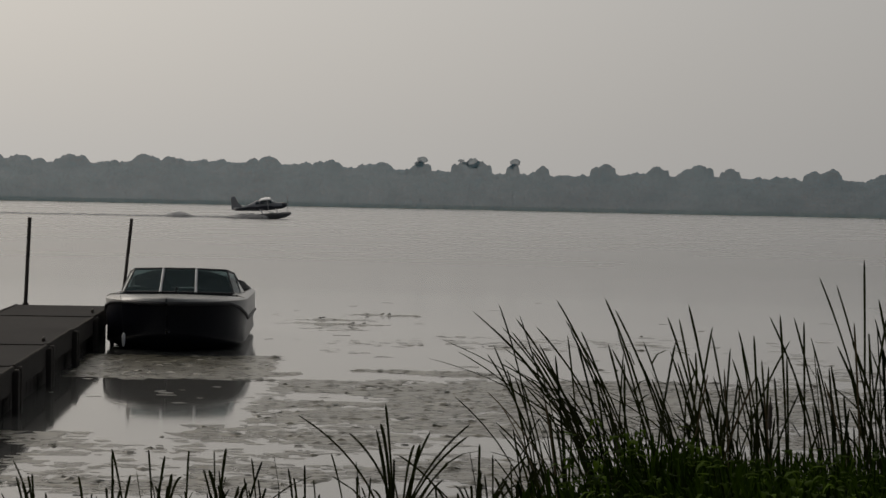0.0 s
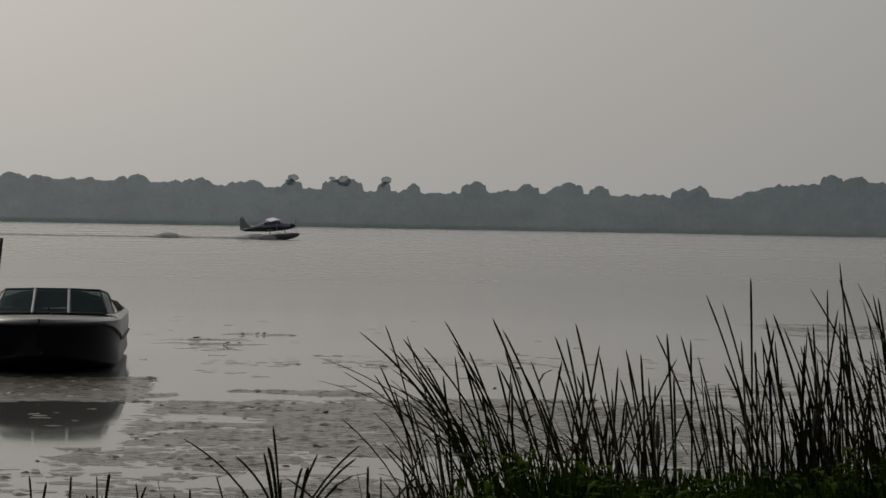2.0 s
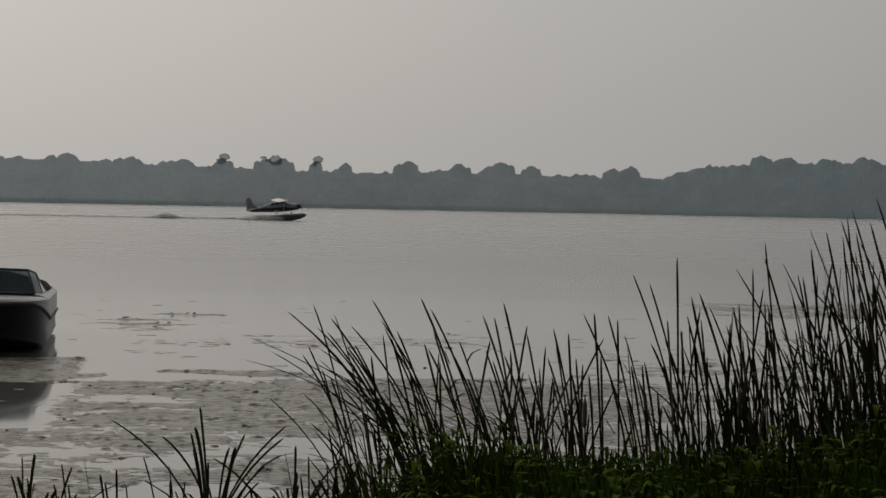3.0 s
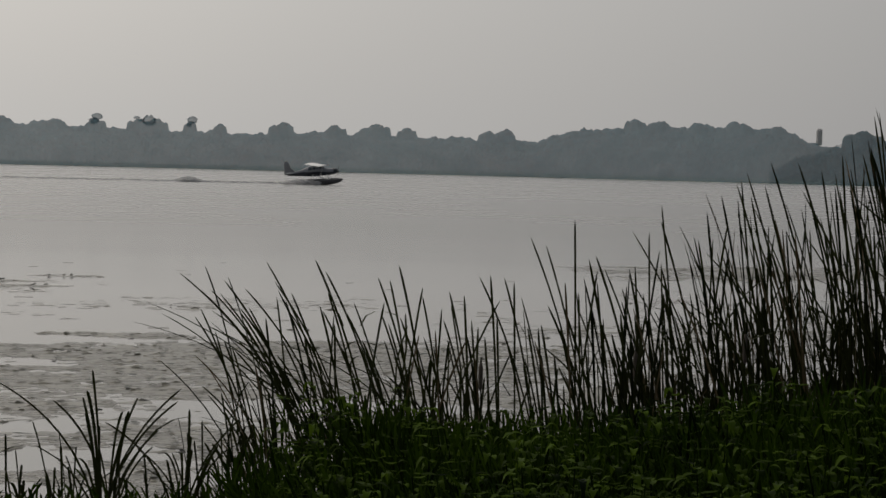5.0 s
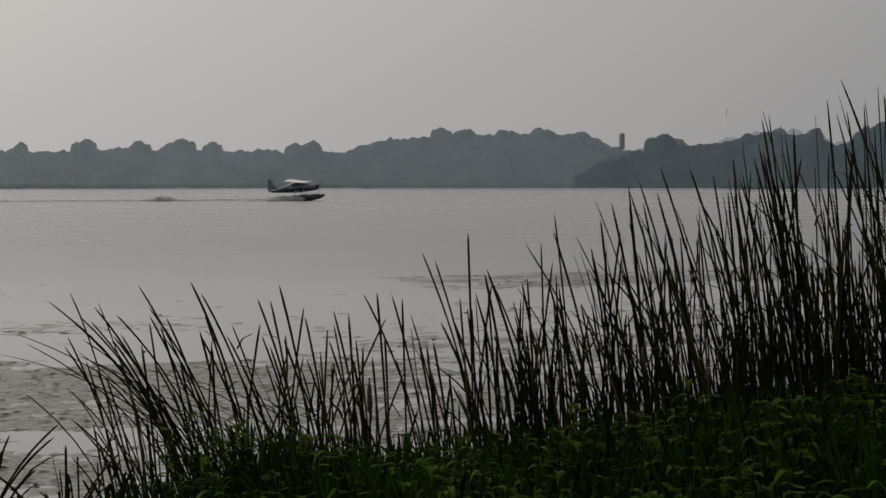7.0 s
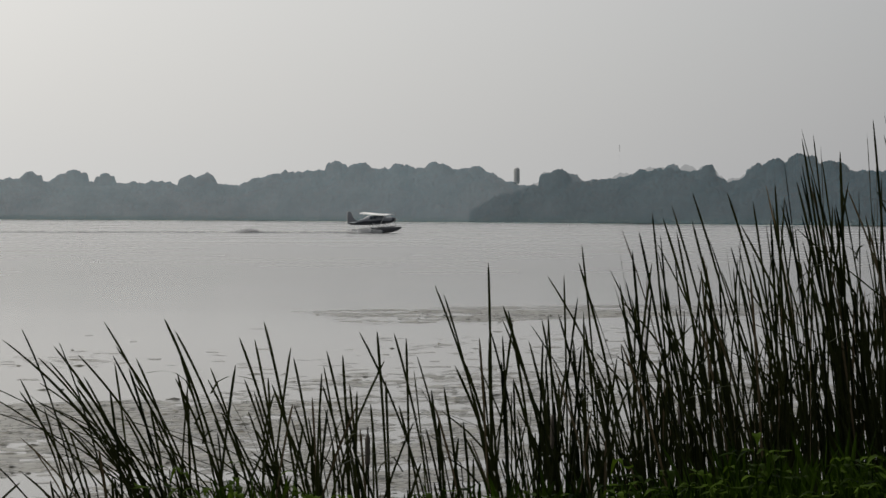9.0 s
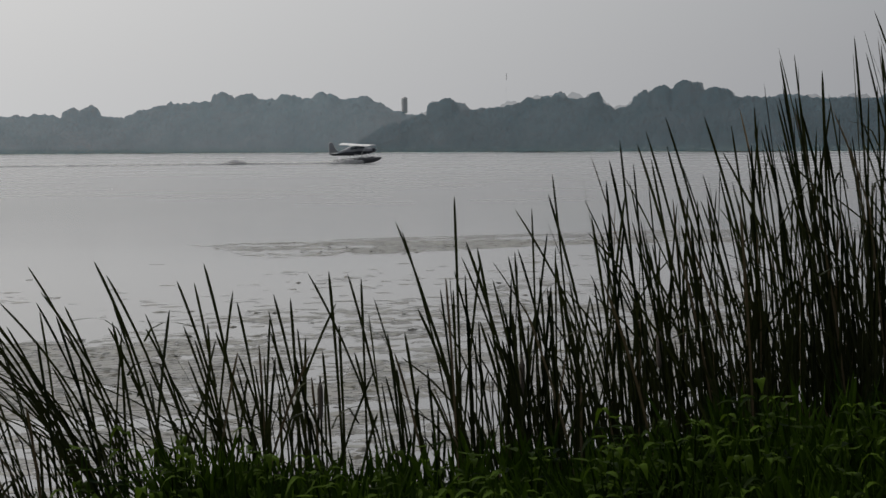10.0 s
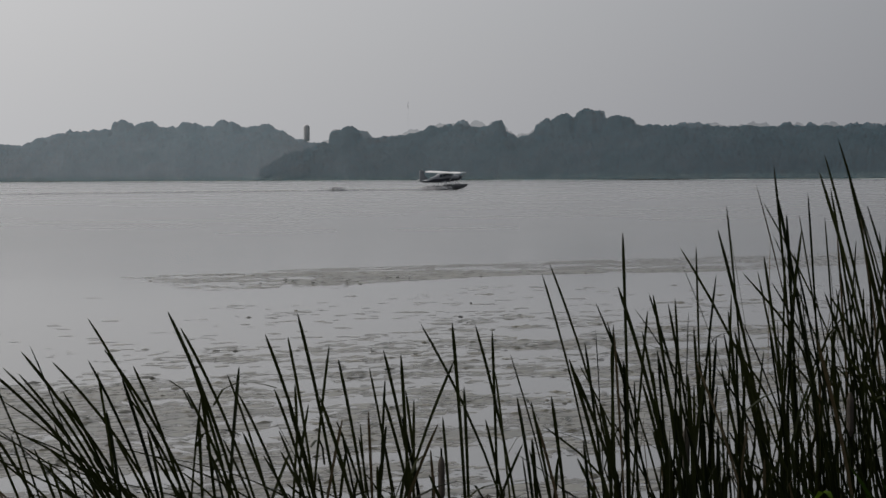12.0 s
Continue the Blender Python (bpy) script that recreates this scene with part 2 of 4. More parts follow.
def box(bm, x0, y0, z0, x1, y1, z1, bevel=0.0):
    r = bmesh.ops.create_cube(bm, size=1)
    vs = r["verts"]
    bmesh.ops.scale(bm, vec=(x1 - x0, y1 - y0, z1 - z0), verts=vs)
    bmesh.ops.translate(bm, vec=((x0 + x1) / 2, (y0 + y1) / 2, (z0 + z1) / 2), verts=vs)
    if bevel:
        es = list({e for v in vs for e in v.link_edges})
        bmesh.ops.bevel(bm, geom=es, offset=bevel, segments=2, affect="EDGES")
    return bm


def tube(bm, pts, radius, sides=8, caps=True):
    """A tube through pts; radius is one number or one for each point."""
    pts = [Vector(p) for p in pts]
    rad = radius if isinstance(radius, (list, tuple)) else [radius] * len(pts)
    rings = []
    for i, p in enumerate(pts):
        d = (pts[min(i + 1, len(pts) - 1)] - pts[max(i - 1, 0)]).normalized()
        s = d.cross(Vector((0, 0, 1)) if abs(d.z) < 0.9 else Vector((1, 0, 0))).normalized()
        u = s.cross(d)
        rings.append([bm.verts.new(p + rad[i] * (math.cos(2 * math.pi * k / sides) * s + math.sin(2 * math.pi * k / sides) * u)) for k in range(sides)])
    for a, b in zip(rings, rings[1:]):
        for k in range(sides):
            bm.faces.new((a[k], a[(k + 1) % sides], b[(k + 1) % sides], b[k]))
    if caps:
        bm.faces.new(rings[0])
        bm.faces.new(rings[-1])
    return bm


def loft(bm, rings, close=True, caps=True):
    vs = [[bm.verts.new(p) for p in r] for r in rings]
    for a, b in zip(vs, vs[1:]):
        n = len(a)
        for k in range(n if close else n - 1):
            bm.faces.new((a[k], a[(k + 1) % n], b[(k + 1) % n], b[k]))
    if caps:
        bm.faces.new(vs[0])
        bm.faces.new(vs[-1])
    return bm


def empty(name, m=None):
    ob = new(name)
    if m is not None:
        ob.matrix_basis = m
    return ob


rng = random.Random(7)

# ---------------------------------------------------------------- ground, water, far shore
def shore_range(az):
    """Distance of the far shore by heading in degrees."""
    u = min(1, max(0, (az - 14) / 24))
    return 800 - 180 * u * u * (3 - 2 * u)


def near_shore(x):
    """The y at which the near bank meets the water."""
    return 11.9 + 0.15 * math.sin(x * 1.3) - (0.62 * (x - 0.6) if 0.6 < x < 9 else (5.2 if x >= 9 else 0))


def ground_z(x, y):
    d = near_shore(x) - y
    z = 0.72 * (1 - math.exp(-max(d, 0) / 2.4)) if d > 0 else -0.28 * min(-d, 2.5)
    return z + 0.05 * noise.noise((x * 0.7, y * 0.7, 0))


def polar(az, d, z=0.0):
    return (math.sin(radians(az)) * d, math.cos(radians(az)) * d, z)


def build_ground():
    # one sheet: the near bank, the lake bed, the far shore and the land to the horizon
    verts, faces = [], []
    azs = [-180 + 3 * i for i in range(121)]
    rad = [0, 1.5, 3, 4.5, 6, 7, 7.6, 8.2, 8.8, 9.4, 10, 10.6, 11.2, 11.8, 12.4, 13, 14, 16, 20, 30, 60, 200]
    front = lambda az: -75 <= az <= 75
    for az in azs:
        for r in rad:
            x, y, _ = polar(az, r)
            verts.append((x, y, ground_z(x, y) if r < 20 and y > -2 or front(az) and r < 20 else (-1.6 if front(az) else 0.75)))
        s = shore_range(az)
        for d, z in ((-6, -0.8), (0, 0.0), (1.5, 0.12), (12, 0.2), (60, 0.25), (900, 0.3), (3400, 0.3)):
            x, y, _ = polar(az, s + d + (2.5 * math.sin(az * 3.1) + 1.5 * math.sin(az * 7.7) if d < 20 else 0))
            verts.append((x, y, z if front(az) else max(z, 0.75)))
    m = len(rad) + 7
    for i in range(len(azs) - 1):
        for k in range(m - 1):
            faces.append((i * m + k, i * m + k + 1, (i + 1) * m + k + 1, (i + 1) * m + k))
    me = raw_mesh("ground", verts, faces, EARTH, True)
    me.materials.append(HAZED_FAR_LAND)
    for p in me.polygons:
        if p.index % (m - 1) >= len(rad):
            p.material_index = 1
    tagged(new("ground", me), "grassy earth bank falling to the lake shore", "ground", kind="structure")
    # the lake
    verts, faces = [], []
    ring = [0.0, 6, 12, 20, 40, 90, 200, 400, 610]
    n = 61
    for i in range(n):
        az = -90 + 3 * i
        for r in ring:
            verts.append(polar(az, r, 0.0))
        verts.append(polar(az, shore_range(az) + 5, 0.0))
    m = len(ring) + 1
    for i in range(n - 1):
        for k in range(m - 1):
            faces.append((i * m + k, (i + 1) * m + k, (i + 1) * m + k + 1, i * m + k + 1))
    tagged(new("water", raw_mesh("water", verts, faces, WATER)), "calm grey lake water with faint ripples", "lake", kind="structure")


build_ground()


# ---------------------------------------------------------------- far woods
def ico(sub=1):
    bm = bmesh.new()
    bmesh.ops.create_icosphere(bm, subdivisions=sub, radius=1)
    bm.verts.ensure_lookup_table()
    v = np.array([tuple(q.co) for q in bm.verts])
    f = np.array([[q.index for q in p.verts] for p in bm.faces])
    bm.free()
    return v, f


gen = np.random.default_rng(11)


def crown_shape(seed):
    """One crown: a rounded mass of leafy billows, unit radius."""
    v = CROWN_V.copy()
    for k in range(len(v)):
        p = Vector(v[k])
        q = p + Vector((seed * 7.3, seed * 3.1, seed * 1.7))
        r = 0.80 + 0.55 * abs(noise.noise(q * 1.5)) + 0.34 * abs(noise.noise(q * 3.3)) + 0.16 * noise.noise(q * 8)
        v[k] = tuple(p * r)
    return v


CROWN_V, CROWN_F = ico(4)
SHAPES = [crown_shape(k) for k in range(9)]


class Heap:
    """Gathers crowns into one mesh."""

    def __init__(self):
        self.v, self.f, self.n = [], [], 0

    def crown(self, x, y, z0, z1, w):
        """A crown w wide from z0 up to z1."""
        v = SHAPES[gen.integers(len(SHAPES))]
        a = gen.uniform(0, 2 * math.pi)
        rot = np.array([[math.cos(a), -math.sin(a), 0], [math.sin(a), math.cos(a), 0], [0, 0, 1]])
        v = v @ rot.T
        lo, hi = v[:, 2].min(), v[:, 2].max()
        out = np.empty_like(v)
        out[:, 0], out[:, 1] = x + v[:, 0] * w / 2, y + v[:, 1] * w / 2
        out[:, 2] = z0 + (v[:, 2] - lo) / (hi - lo) * (z1 - z0)
        self.v.append(out)
        self.f.append(CROWN_F + self.n)
        self.n += len(v)

    def mesh(self, name, material):
        v, f = np.concatenate(self.v), np.concatenate(self.f)
        me = bpy.data.meshes.new(name)
        me.vertices.add(len(v))
        me.vertices.foreach_set("co", v.ravel())
        me.loops.add(f.size)
        me.loops.foreach_set("vertex_index", f.ravel().astype(np.int32))
        me.polygons.add(len(f))
        me.polygons.foreach_set("loop_start", np.arange(0, f.size, 3, dtype=np.int32))
        me.update(calc_edges=True)
        me.materials.append(material)
        return me


# heading, height of the tree line as an angle in milliradians above the shore
LINE = ((-14, 23), (-11.9, 24), (-9.8, 21.5), (-7.7, 24.5), (-3.9, 24.5), (-1.0, 22.8), (1.6, 21.8), (4.6, 20.5), (6.0, 21), (8.0, 21.5), (10.0, 21.5), (12.1, 20.5),
        (14.4, 20.5), (15.2, 26), (17.2, 30.5), (21.7, 31), (22.35, 26), (22.7, 21.5), (23.65, 21.5), (23.9, 24), (25.4, 24.5), (26.4, 28), (27.4, 31.5), (28.6, 30), (29.3, 24), (30.2, 29), (33, 31), (35, 30), (46, 29))


def line_height(az):
    for (a, p), (b, q) in zip(LINE, LINE[1:]):
        if a <= az <= b:
            return (p + (q - p) * (az - a) / (b - a)) / 1000
    return LINE[0][1] / 1000 if az < LINE[0][0] else LINE[-1][1] / 1000


CROWNS = ((-13.5, 25.5, 6), (-12.2, 25, 7), (-9.9, 25, 6), (-7.7, 26, 7), (-6.9, 25.2, 5), (-3.9, 26.2, 8), (-2.0, 24.8, 7), (-0.4, 24.6, 7), (0.80, 25.2, 4), (2.1, 25.4, 4.5), (3.66, 25.0, 3.5), (2.6, 26.0, 4.5), (4.55, 23.8, 3.5), (6.5, 26.0, 5), (8.05, 25.2, 4.5),
          (9.35, 26.3, 6), (10.3, 24.6, 4), (12.8, 24.0, 4), (13.35, 25.0, 5), (24.14, 28.6, 7), (28.69, 31.8, 3.5), (30.7, 35.0, 6), (31.4, 37.5, 6), (30.2, 32.0, 5), (32.3, 34.0, 6), (20.3, 32.2, 5), (18.1, 31.6, 5), (17.3, 32.5, 4))


def canopy(name, a0, a1, front, material, label, rise=0.0, special=True):
    """The leafy front of a wood: rounded crowns rise one behind another from the water's edge."""
    step = 0.034
    A = np.arange(a0, a1, step)
    cols = len(A)
    D = np.concatenate([[0.0, 0.01], np.arange(0.8, 33, 0.8)])
    top = np.array([line_height(a) * (shore_range(a) + front + 20) for a in A])
    shore = np.array([shore_range(a) for a in A]) + front
    grow = np.clip((A - a0) / rise, 0.0, 1) ** 0.7 if rise else np.ones(cols)
    top = top * grow
    Z = np.interp(D, (0, 2, 6, 12, 20, 32), (0.008, 0.12, 0.33, 0.54, 0.76, 0.93))[None, :] * top[:, None]
    trees = []
    az = a0
    while az < a1:
        k = min(cols - 1, int((az - a0) / step))
        u = gen.random() ** 0.5
        w = gen.uniform(1.6, 5.5)
        trees.append((az, 3 + 27 * u, top[k] * (0.22 + 0.76 * u) * gen.uniform(0.94, 1.06), w))
        az += math.degrees(gen.uniform(0.3, 0.9) / shore[k])
    if special:
        for az, mrad, w in CROWNS:
            if a0 < az < a1:
                h = mrad / 1000 * (shore_range(az) + front + 26)
                trees.append((az, 29, h, w * 0.75))
                # side limbs of uneven height round the head
                for q in range(5):
                    trees.append((az + math.degrees(gen.uniform(-0.9, 0.9) * w / 810), 29, h - gen.uniform(0.5, 2.2), w * gen.uniform(0.3, 0.6)))
    for az, dep, h, w in trees:
        k = min(cols - 1, int((az - a0) / step))
        r = math.degrees(w / shore[k]) / step
        lo, hi = max(0, int(k - r)), min(cols, int(k + r) + 2)
        dx = np.radians(A[lo:hi] - az) * shore[k]
        q = (dx[:, None] / w) ** 2 + ((D[None, :] - dep) / (w * 1.1)) ** 2
        hgt = h - w * 0.8 + w * 0.8 * np.maximum(0, 1 - q) ** 0.75
        Z[lo:hi] = np.maximum(Z[lo:hi], np.where(q < 1, hgt, 0))
    n = len(D)
    for i, a in enumerate(A):
        for j in range(1, n):
            p = (a * 14 * 0.35, D[j] * 0.35, Z[i, j] * 0.2)
            f = abs(noise.noise(p)) + 0.6 * noise.noise((p[0] * 3, p[1] * 3, p[2] * 3)) + 0.45 * noise.noise((p[0] * 8, p[1] * 8, 4))
            Z[i, j] = max(0.15, Z[i, j] + 1.0 * f * min(1, D[j] / 4))
    # every row of crowns shows above the one before it, so the see-through haze stays even
    reach = shore[:, None] + D[None, :]
    Z = 2.4 + reach * np.maximum.accumulate((Z - 2.4) / reach + D[None, :] * 2e-6, axis=1)
    verts, faces = [], []
    for i, a in enumerate(A):
        for j in range(n):
            x, y, _ = polar(a, shore[i] + D[j])
            verts.append((x, y, 0.15 if j == 0 else max(0.15, Z[i, j])))
    for i in range(cols - 1):
        for j in range(n - 1):
            k = i * n + j
            faces.append((k, k + n, k + n + 1, k + 1))
    tagged(new(name, raw_mesh(name, verts, faces, material, True)), label, "woods", kind="stuff")


def build_far_woods():
    canopy("far_woods", -16, 48, 5, HAZED_FAR_LEAF, "hazy grey-green belt of broadleaf woods along the far shore")
    canopy("headland_woods", 21.4, 48, 1.5, HAZED_HEADLAND_LEAF, "darker broadleaf woods on a nearer stretch of shore", 1.9)
    # a dark strip along the far waterline: reeds, with the shade there put into it
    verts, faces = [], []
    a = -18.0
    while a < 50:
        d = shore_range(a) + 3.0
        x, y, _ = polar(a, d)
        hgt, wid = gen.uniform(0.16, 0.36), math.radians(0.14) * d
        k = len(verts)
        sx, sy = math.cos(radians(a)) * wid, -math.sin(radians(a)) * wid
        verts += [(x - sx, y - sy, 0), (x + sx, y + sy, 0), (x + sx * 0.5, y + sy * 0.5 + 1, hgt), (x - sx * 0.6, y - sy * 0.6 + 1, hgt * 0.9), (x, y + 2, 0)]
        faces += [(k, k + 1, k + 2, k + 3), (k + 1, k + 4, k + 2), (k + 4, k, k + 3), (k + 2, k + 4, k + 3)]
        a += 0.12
    tagged(new("shore_growth", raw_mesh("shore_growth", verts, faces, REED)), "dark strip of low growth and shade along the far waterline", "reeds", kind="stuff")


build_far_woods()


def far_tree(az, back, top, blobs, label):
    """A tree that stands above the belt: top is its height as an angle in milliradians; blobs: the leafy masses of its
    head as (sideways, from, to, width) in metres, heights from five metres below the top."""
    d = shore_range(az) + back
    h = top / 1000 * d
    ob = empty("tree", Matrix.Translation(polar(az, d, 0.2)))
    bm = bmesh.new()
    low = h - 5.3
    head = Vector((blobs[0][0], 0, low + 0.6 * blobs[0][1] + 0.4 * blobs[0][2]))
    pts = [(head.x * (k / 5) ** 1.5, 0, head.z * k / 5) for k in range(6)]
    tube(bm, pts, [0.0024 * h * (1 - 0.13 * k) for k in range(6)], 7)
    for dx, z0, z1, w in blobs[1:]:
        end = Vector((dx, 0, low + (z0 + z1) / 2))
        tube(bm, [head - Vector((0, 0, 1.0)), head.lerp(end, 0.5) + Vector((0, 0, -0.3)), end], [0.09, 0.07, 0.04], 5)
    part("trunk", bm, HAZED_BARK, ob)
    heap = Heap()
    for dx, z0, z1, w in blobs:
        heap.crown(dx, 0, low + z0, low + z1, w)
    c = new("crown", heap.mesh("crown", HAZED_CROWN_LEAF))
    c.parent = ob
    tagged(ob, label, "tree", "trees above the far woods")
    return ob


far_tree(0.80, 36, 28.2, ((-0.8, 0.2, 3.4, 4.0), (0.7, 2.2, 5.3, 4.2)), "hazy tree leaning over the far woods")
far_tree(2.25, 36, 27.9, ((2.2, 0.4, 5.3, 5.4), (-3.2, 3.3, 4.7, 2.8), (-1.2, 2.2, 3.6, 2.4)), "hazy tree with a thin outstretched limb above the far woods")
far_tree(3.66, 36, 27.9, ((-0.7, 0.4, 2.6, 2.0), (0.7, 2.0, 5.3, 4.4)), "leaning round-headed tree above the far woods")


def build_farm():
    # raised grain silo with a domed cap, its head just above the trees
    d = shore_range(22.85) + 46
    tower = empty("silo", Matrix.Translation(polar(22.85, d, 0.25)))
    h, r = 0.0290 * d, 0.00160 * d
    deck = h - 6.6
    bm = bmesh.new()
    tube(bm, [(0, 0, deck), (0, 0, deck + 0.4), (0, 0, h - 0.9), (0, 0, h - 0.6)], [r * 0.8, r, r, r * 0.97], 20)
    tank = part("shell", bm, CONCRETE, tower, "grey weathered shell")
    for k in range(6):
        bm = bmesh.new()
        z = deck + 0.6 + k * 0.9
        tube(bm, [(0, 0, z - 0.05), (0, 0, z + 0.05)], r + 0.04, 20)
        part("hoop", bm, CONCRETE, tank)
    bm = bmesh.new()
    tube(bm, [(0, 0, h - 0.6), (0, 0, h - 0.1), (0, 0, h + 0.25), (0, 0, h + 0.45)], [r * 1.02, r * 0.86, r * 0.5, 0.05], 20)
    part("cap", bm, CONCRETE, tower, "domed metal cap")
    feet = [(1.25 * r * math.cos(a), 1.25 * r * math.sin(a), 0) for a in (0.8, 2.37, 3.94, 5.51)]
    heads = [(x * 0.6, y * 0.6, deck + 0.1) for x, y, _ in feet]
    for a, b in zip(feet, heads):
        bm = bmesh.new()
        tube(bm, [a, b], 0.035, 6)
        part("leg", bm, GALV, tower)
    for k in range(4):
        bm = bmesh.new()
        p, q = Vector(feet[k]).lerp(Vector(heads[k]), 0.5), Vector(feet[(k + 1) % 4]).lerp(Vector(heads[(k + 1) % 4]), 0.5)
        tube(bm, [p, q], 0.02, 5)
        part("brace", bm, GALV, tower)
    tagged(tower, "grey domed farm silo rising above the woods", "silo")
    # slender lattice mast far behind, only its head clear of the haze
    d = 1400
    mast = empty("radio_mast", Matrix.Translation(polar(26.05, d, 0.25)))
    h = 0.0405 * d
    bm = bmesh.new()
    for a in (0, 2.09, 4.19):
        tube(bm, [(0.25 * math.cos(a), 0.25 * math.sin(a), 0), (0.25 * math.cos(a), 0.25 * math.sin(a), h)], 0.005, 5)
    for k in range(int(h / 2)):
        z = k * 2.0
        tube(bm, [(0.25, 0, z), (-0.125, 0.216, z + 1), (-0.125, -0.216, z + 2)], 0.004, 4, False)
    part("lattice", bm, GALV, mast)
    bm = bmesh.new()
    tube(bm, [(0, 0, h - 5), (0, 0, h)], 0.18, 8)
    part("antenna", bm, GALV, mast)
    tagged(mast, "thin far radio mast in the haze", "mast")


build_farm()


# ---------------------------------------------------------------- floating weed
def weed_cover(x, y):
    """Share of the lake's surface that weed covers at a place."""
    az, d = math.degrees(math.atan2(x, y)), math.hypot(x, y)
    n1 = noise.noise((x * 0.16, y * 0.33, 3.0))
    n2 = noise.noise((x * 0.5, y * 1.0, 9.0))
    n3 = noise.noise((x * 1.3, y * 2.2, 4.0))
    edge = 25.6 + 2.4 * n1 + 1.2 * n2 + max(0, min(8, (az - 9) * 0.55))
    c = 0.0
    # the edge of the cover frays out where the bay opens
    fray = max(0, min(1, (az - 8) / 8))
    if d < edge:
        c = 0.27 + 0.72 * n2 + 0.4 * n1 + 0.5 * n3
        if d > edge - 5.5:
            c += 0.30 * min(1, (edge - d) / 1.5) * (1 - fray)
        c *= min(1, 0.25 + (edge - d) / (0.1 + 7 * fray))
    elif d < edge + 9:
        c = 0.3 * max(0, n1 - 0.25) + 0.35 * max(0, n2 - 0.36) + 0.22 * fray * max(0, n3) * (1 - (d - edge) / 9)
    # open lane before the boat's bow and along the dock
    if x < -1.6 and 19.0 + 1.6 * n2 + n3 < y < 24.6 + 0.8 * n2 + 0.6 * n3:
        c = 0.10 * max(0, n3)
    elif x < -1.7 and 24.6 < y < 28.6:
        c = max(c, 0.8)
    # the long outlying raft
    u, v = (x - 12.0) / 46, (y - 44.5 - 0.02 * (x - 12)) / (2.8 + 1.8 * n1)
    if 0 < u < 1 and abs(v) < 1:
        c = max(c, (0.50 + 0.7 * n2 + 0.4 * n3) * min(1, 6 * u + 0.15))
    # a few strips off the boat's side
    if ((x + 1.0) / 1.7) ** 2 + ((y - 38) / 3.5) ** 2 < 1:
        c = max(c, 0.7 * (n2 - 0.12))
    return max(0, min(1, c))


def build_weed():
    verts, faces = [], []
    film_v, film_f = [], []
    r2 = random.Random(5)
    tries = 190000
    for i in range(tries):
        az = r2.uniform(-14, 45)
        # even spread over the surface, thinner far off
        d = 11 + 38 * r2.random() ** 0.75
        x, y, _ = polar(az, d)
        if y < near_shore(x) - 0.3 or r2.random() > weed_cover(x, y):
            continue
        # clear of the dock and the boat
        if x < -4.0 - 0.07 * (y - 20) and y < 33:
            continue
        if -4.75 < x < -2.3 and 28.4 < y < 34.5:
            continue
        big = r2.random() < 0.12
        a = r2.uniform(0.035, 0.11) * (1.7 if big else 1) * (0.6 + d / 40)
        b = a * r2.uniform(0.35, 0.8)
        rise = 0.003 + (r2.uniform(0.006, 0.02) if r2.random() < 0.06 else 0.0)
        t = r2.uniform(-0.3, 0.3)
        k, n = len(verts), r2.choice((5, 6, 7))
        verts.append((x, y, rise))
        for j in range(n):
            w = 2 * math.pi * j / n + r2.uniform(-0.3, 0.3)
            q = r2.uniform(0.55, 1.1)
            px, py = a * q * math.cos(w), b * q * math.sin(w)
            verts.append((x + px * math.cos(t) - py * math.sin(t), y + px * math.sin(t) + py * math.cos(t), 0.0012 + r2.uniform(0, 0.0008)))
        faces += [(k, k + 1 + j, k + 1 + (j + 1) % n) for j in range(n)]
    tagged(new("floating_weed", raw_mesh("floating_weed", verts, faces, WEED)), "olive-brown mats of floating pondweed on the water", "weed", kind="stuff")
    # lily pads standing a little proud
    verts, faces = [], []
    for i in range(11000):
        az, d = r2.uniform(-13, 42), r2.uniform(12, 46)
        x, y, _ = polar(az, d)
        if r2.random() > (1.8 if d > 24 else 1.0) * (weed_cover(x, y) - 0.10) or (x < -2.2 and 28 < y < 35) or (x < -4.0 - 0.07 * (y - 20) and y < 33) or y < near_shore(x):
            continue
        s, tilt, w0 = r2.uniform(0.022, 0.05) * (1.35 if d > 36 and r2.random() < 0.5 else 1), r2.uniform(0.3, 1.0) if d > 30 else r2.uniform(0.05, 0.3), r2.uniform(0, 6.28)
        k = len(verts)
        verts.append((x, y, 0.02 + s * tilt * 0.5))
        for j in range(9):
            w = w0 + 0.25 + (2 * math.pi - 0.5) * j / 8
            verts.append((x + s * math.cos(w), y + s * math.sin(w), 0.015 + s * tilt * (0.5 + 0.5 * math.sin(w - w0))))
        faces += [(k, k + 1 + j, k + 2 + j) for j in range(8)]
    tagged(new("lily_pads", raw_mesh("lily_pads", verts, faces, LILY)), "small dark lily pads lifted off the water", "water lily", kind="stuff")
    # thin film of algae between the mats
    cells = 0.25
    verts, faces, index = [], [], {}

    def at(i, j):
        if (i, j) not in index:
            index[i, j] = len(verts)
            jx, jy = noise.noise((i * 0.7, j * 0.7, 1)) * 0.2, noise.noise((i * 0.7, j * 0.7, 5)) * 0.2
            verts.append((i * cells + jx, j * cells + jy, 0.0007))
        return index[i, j]

    for j in range(44, 190):
        for i in range(-34, 170):
            x, y = (i + 0.5) * cells, (j + 0.5) * cells
            az = math.degrees(math.atan2(x, y))
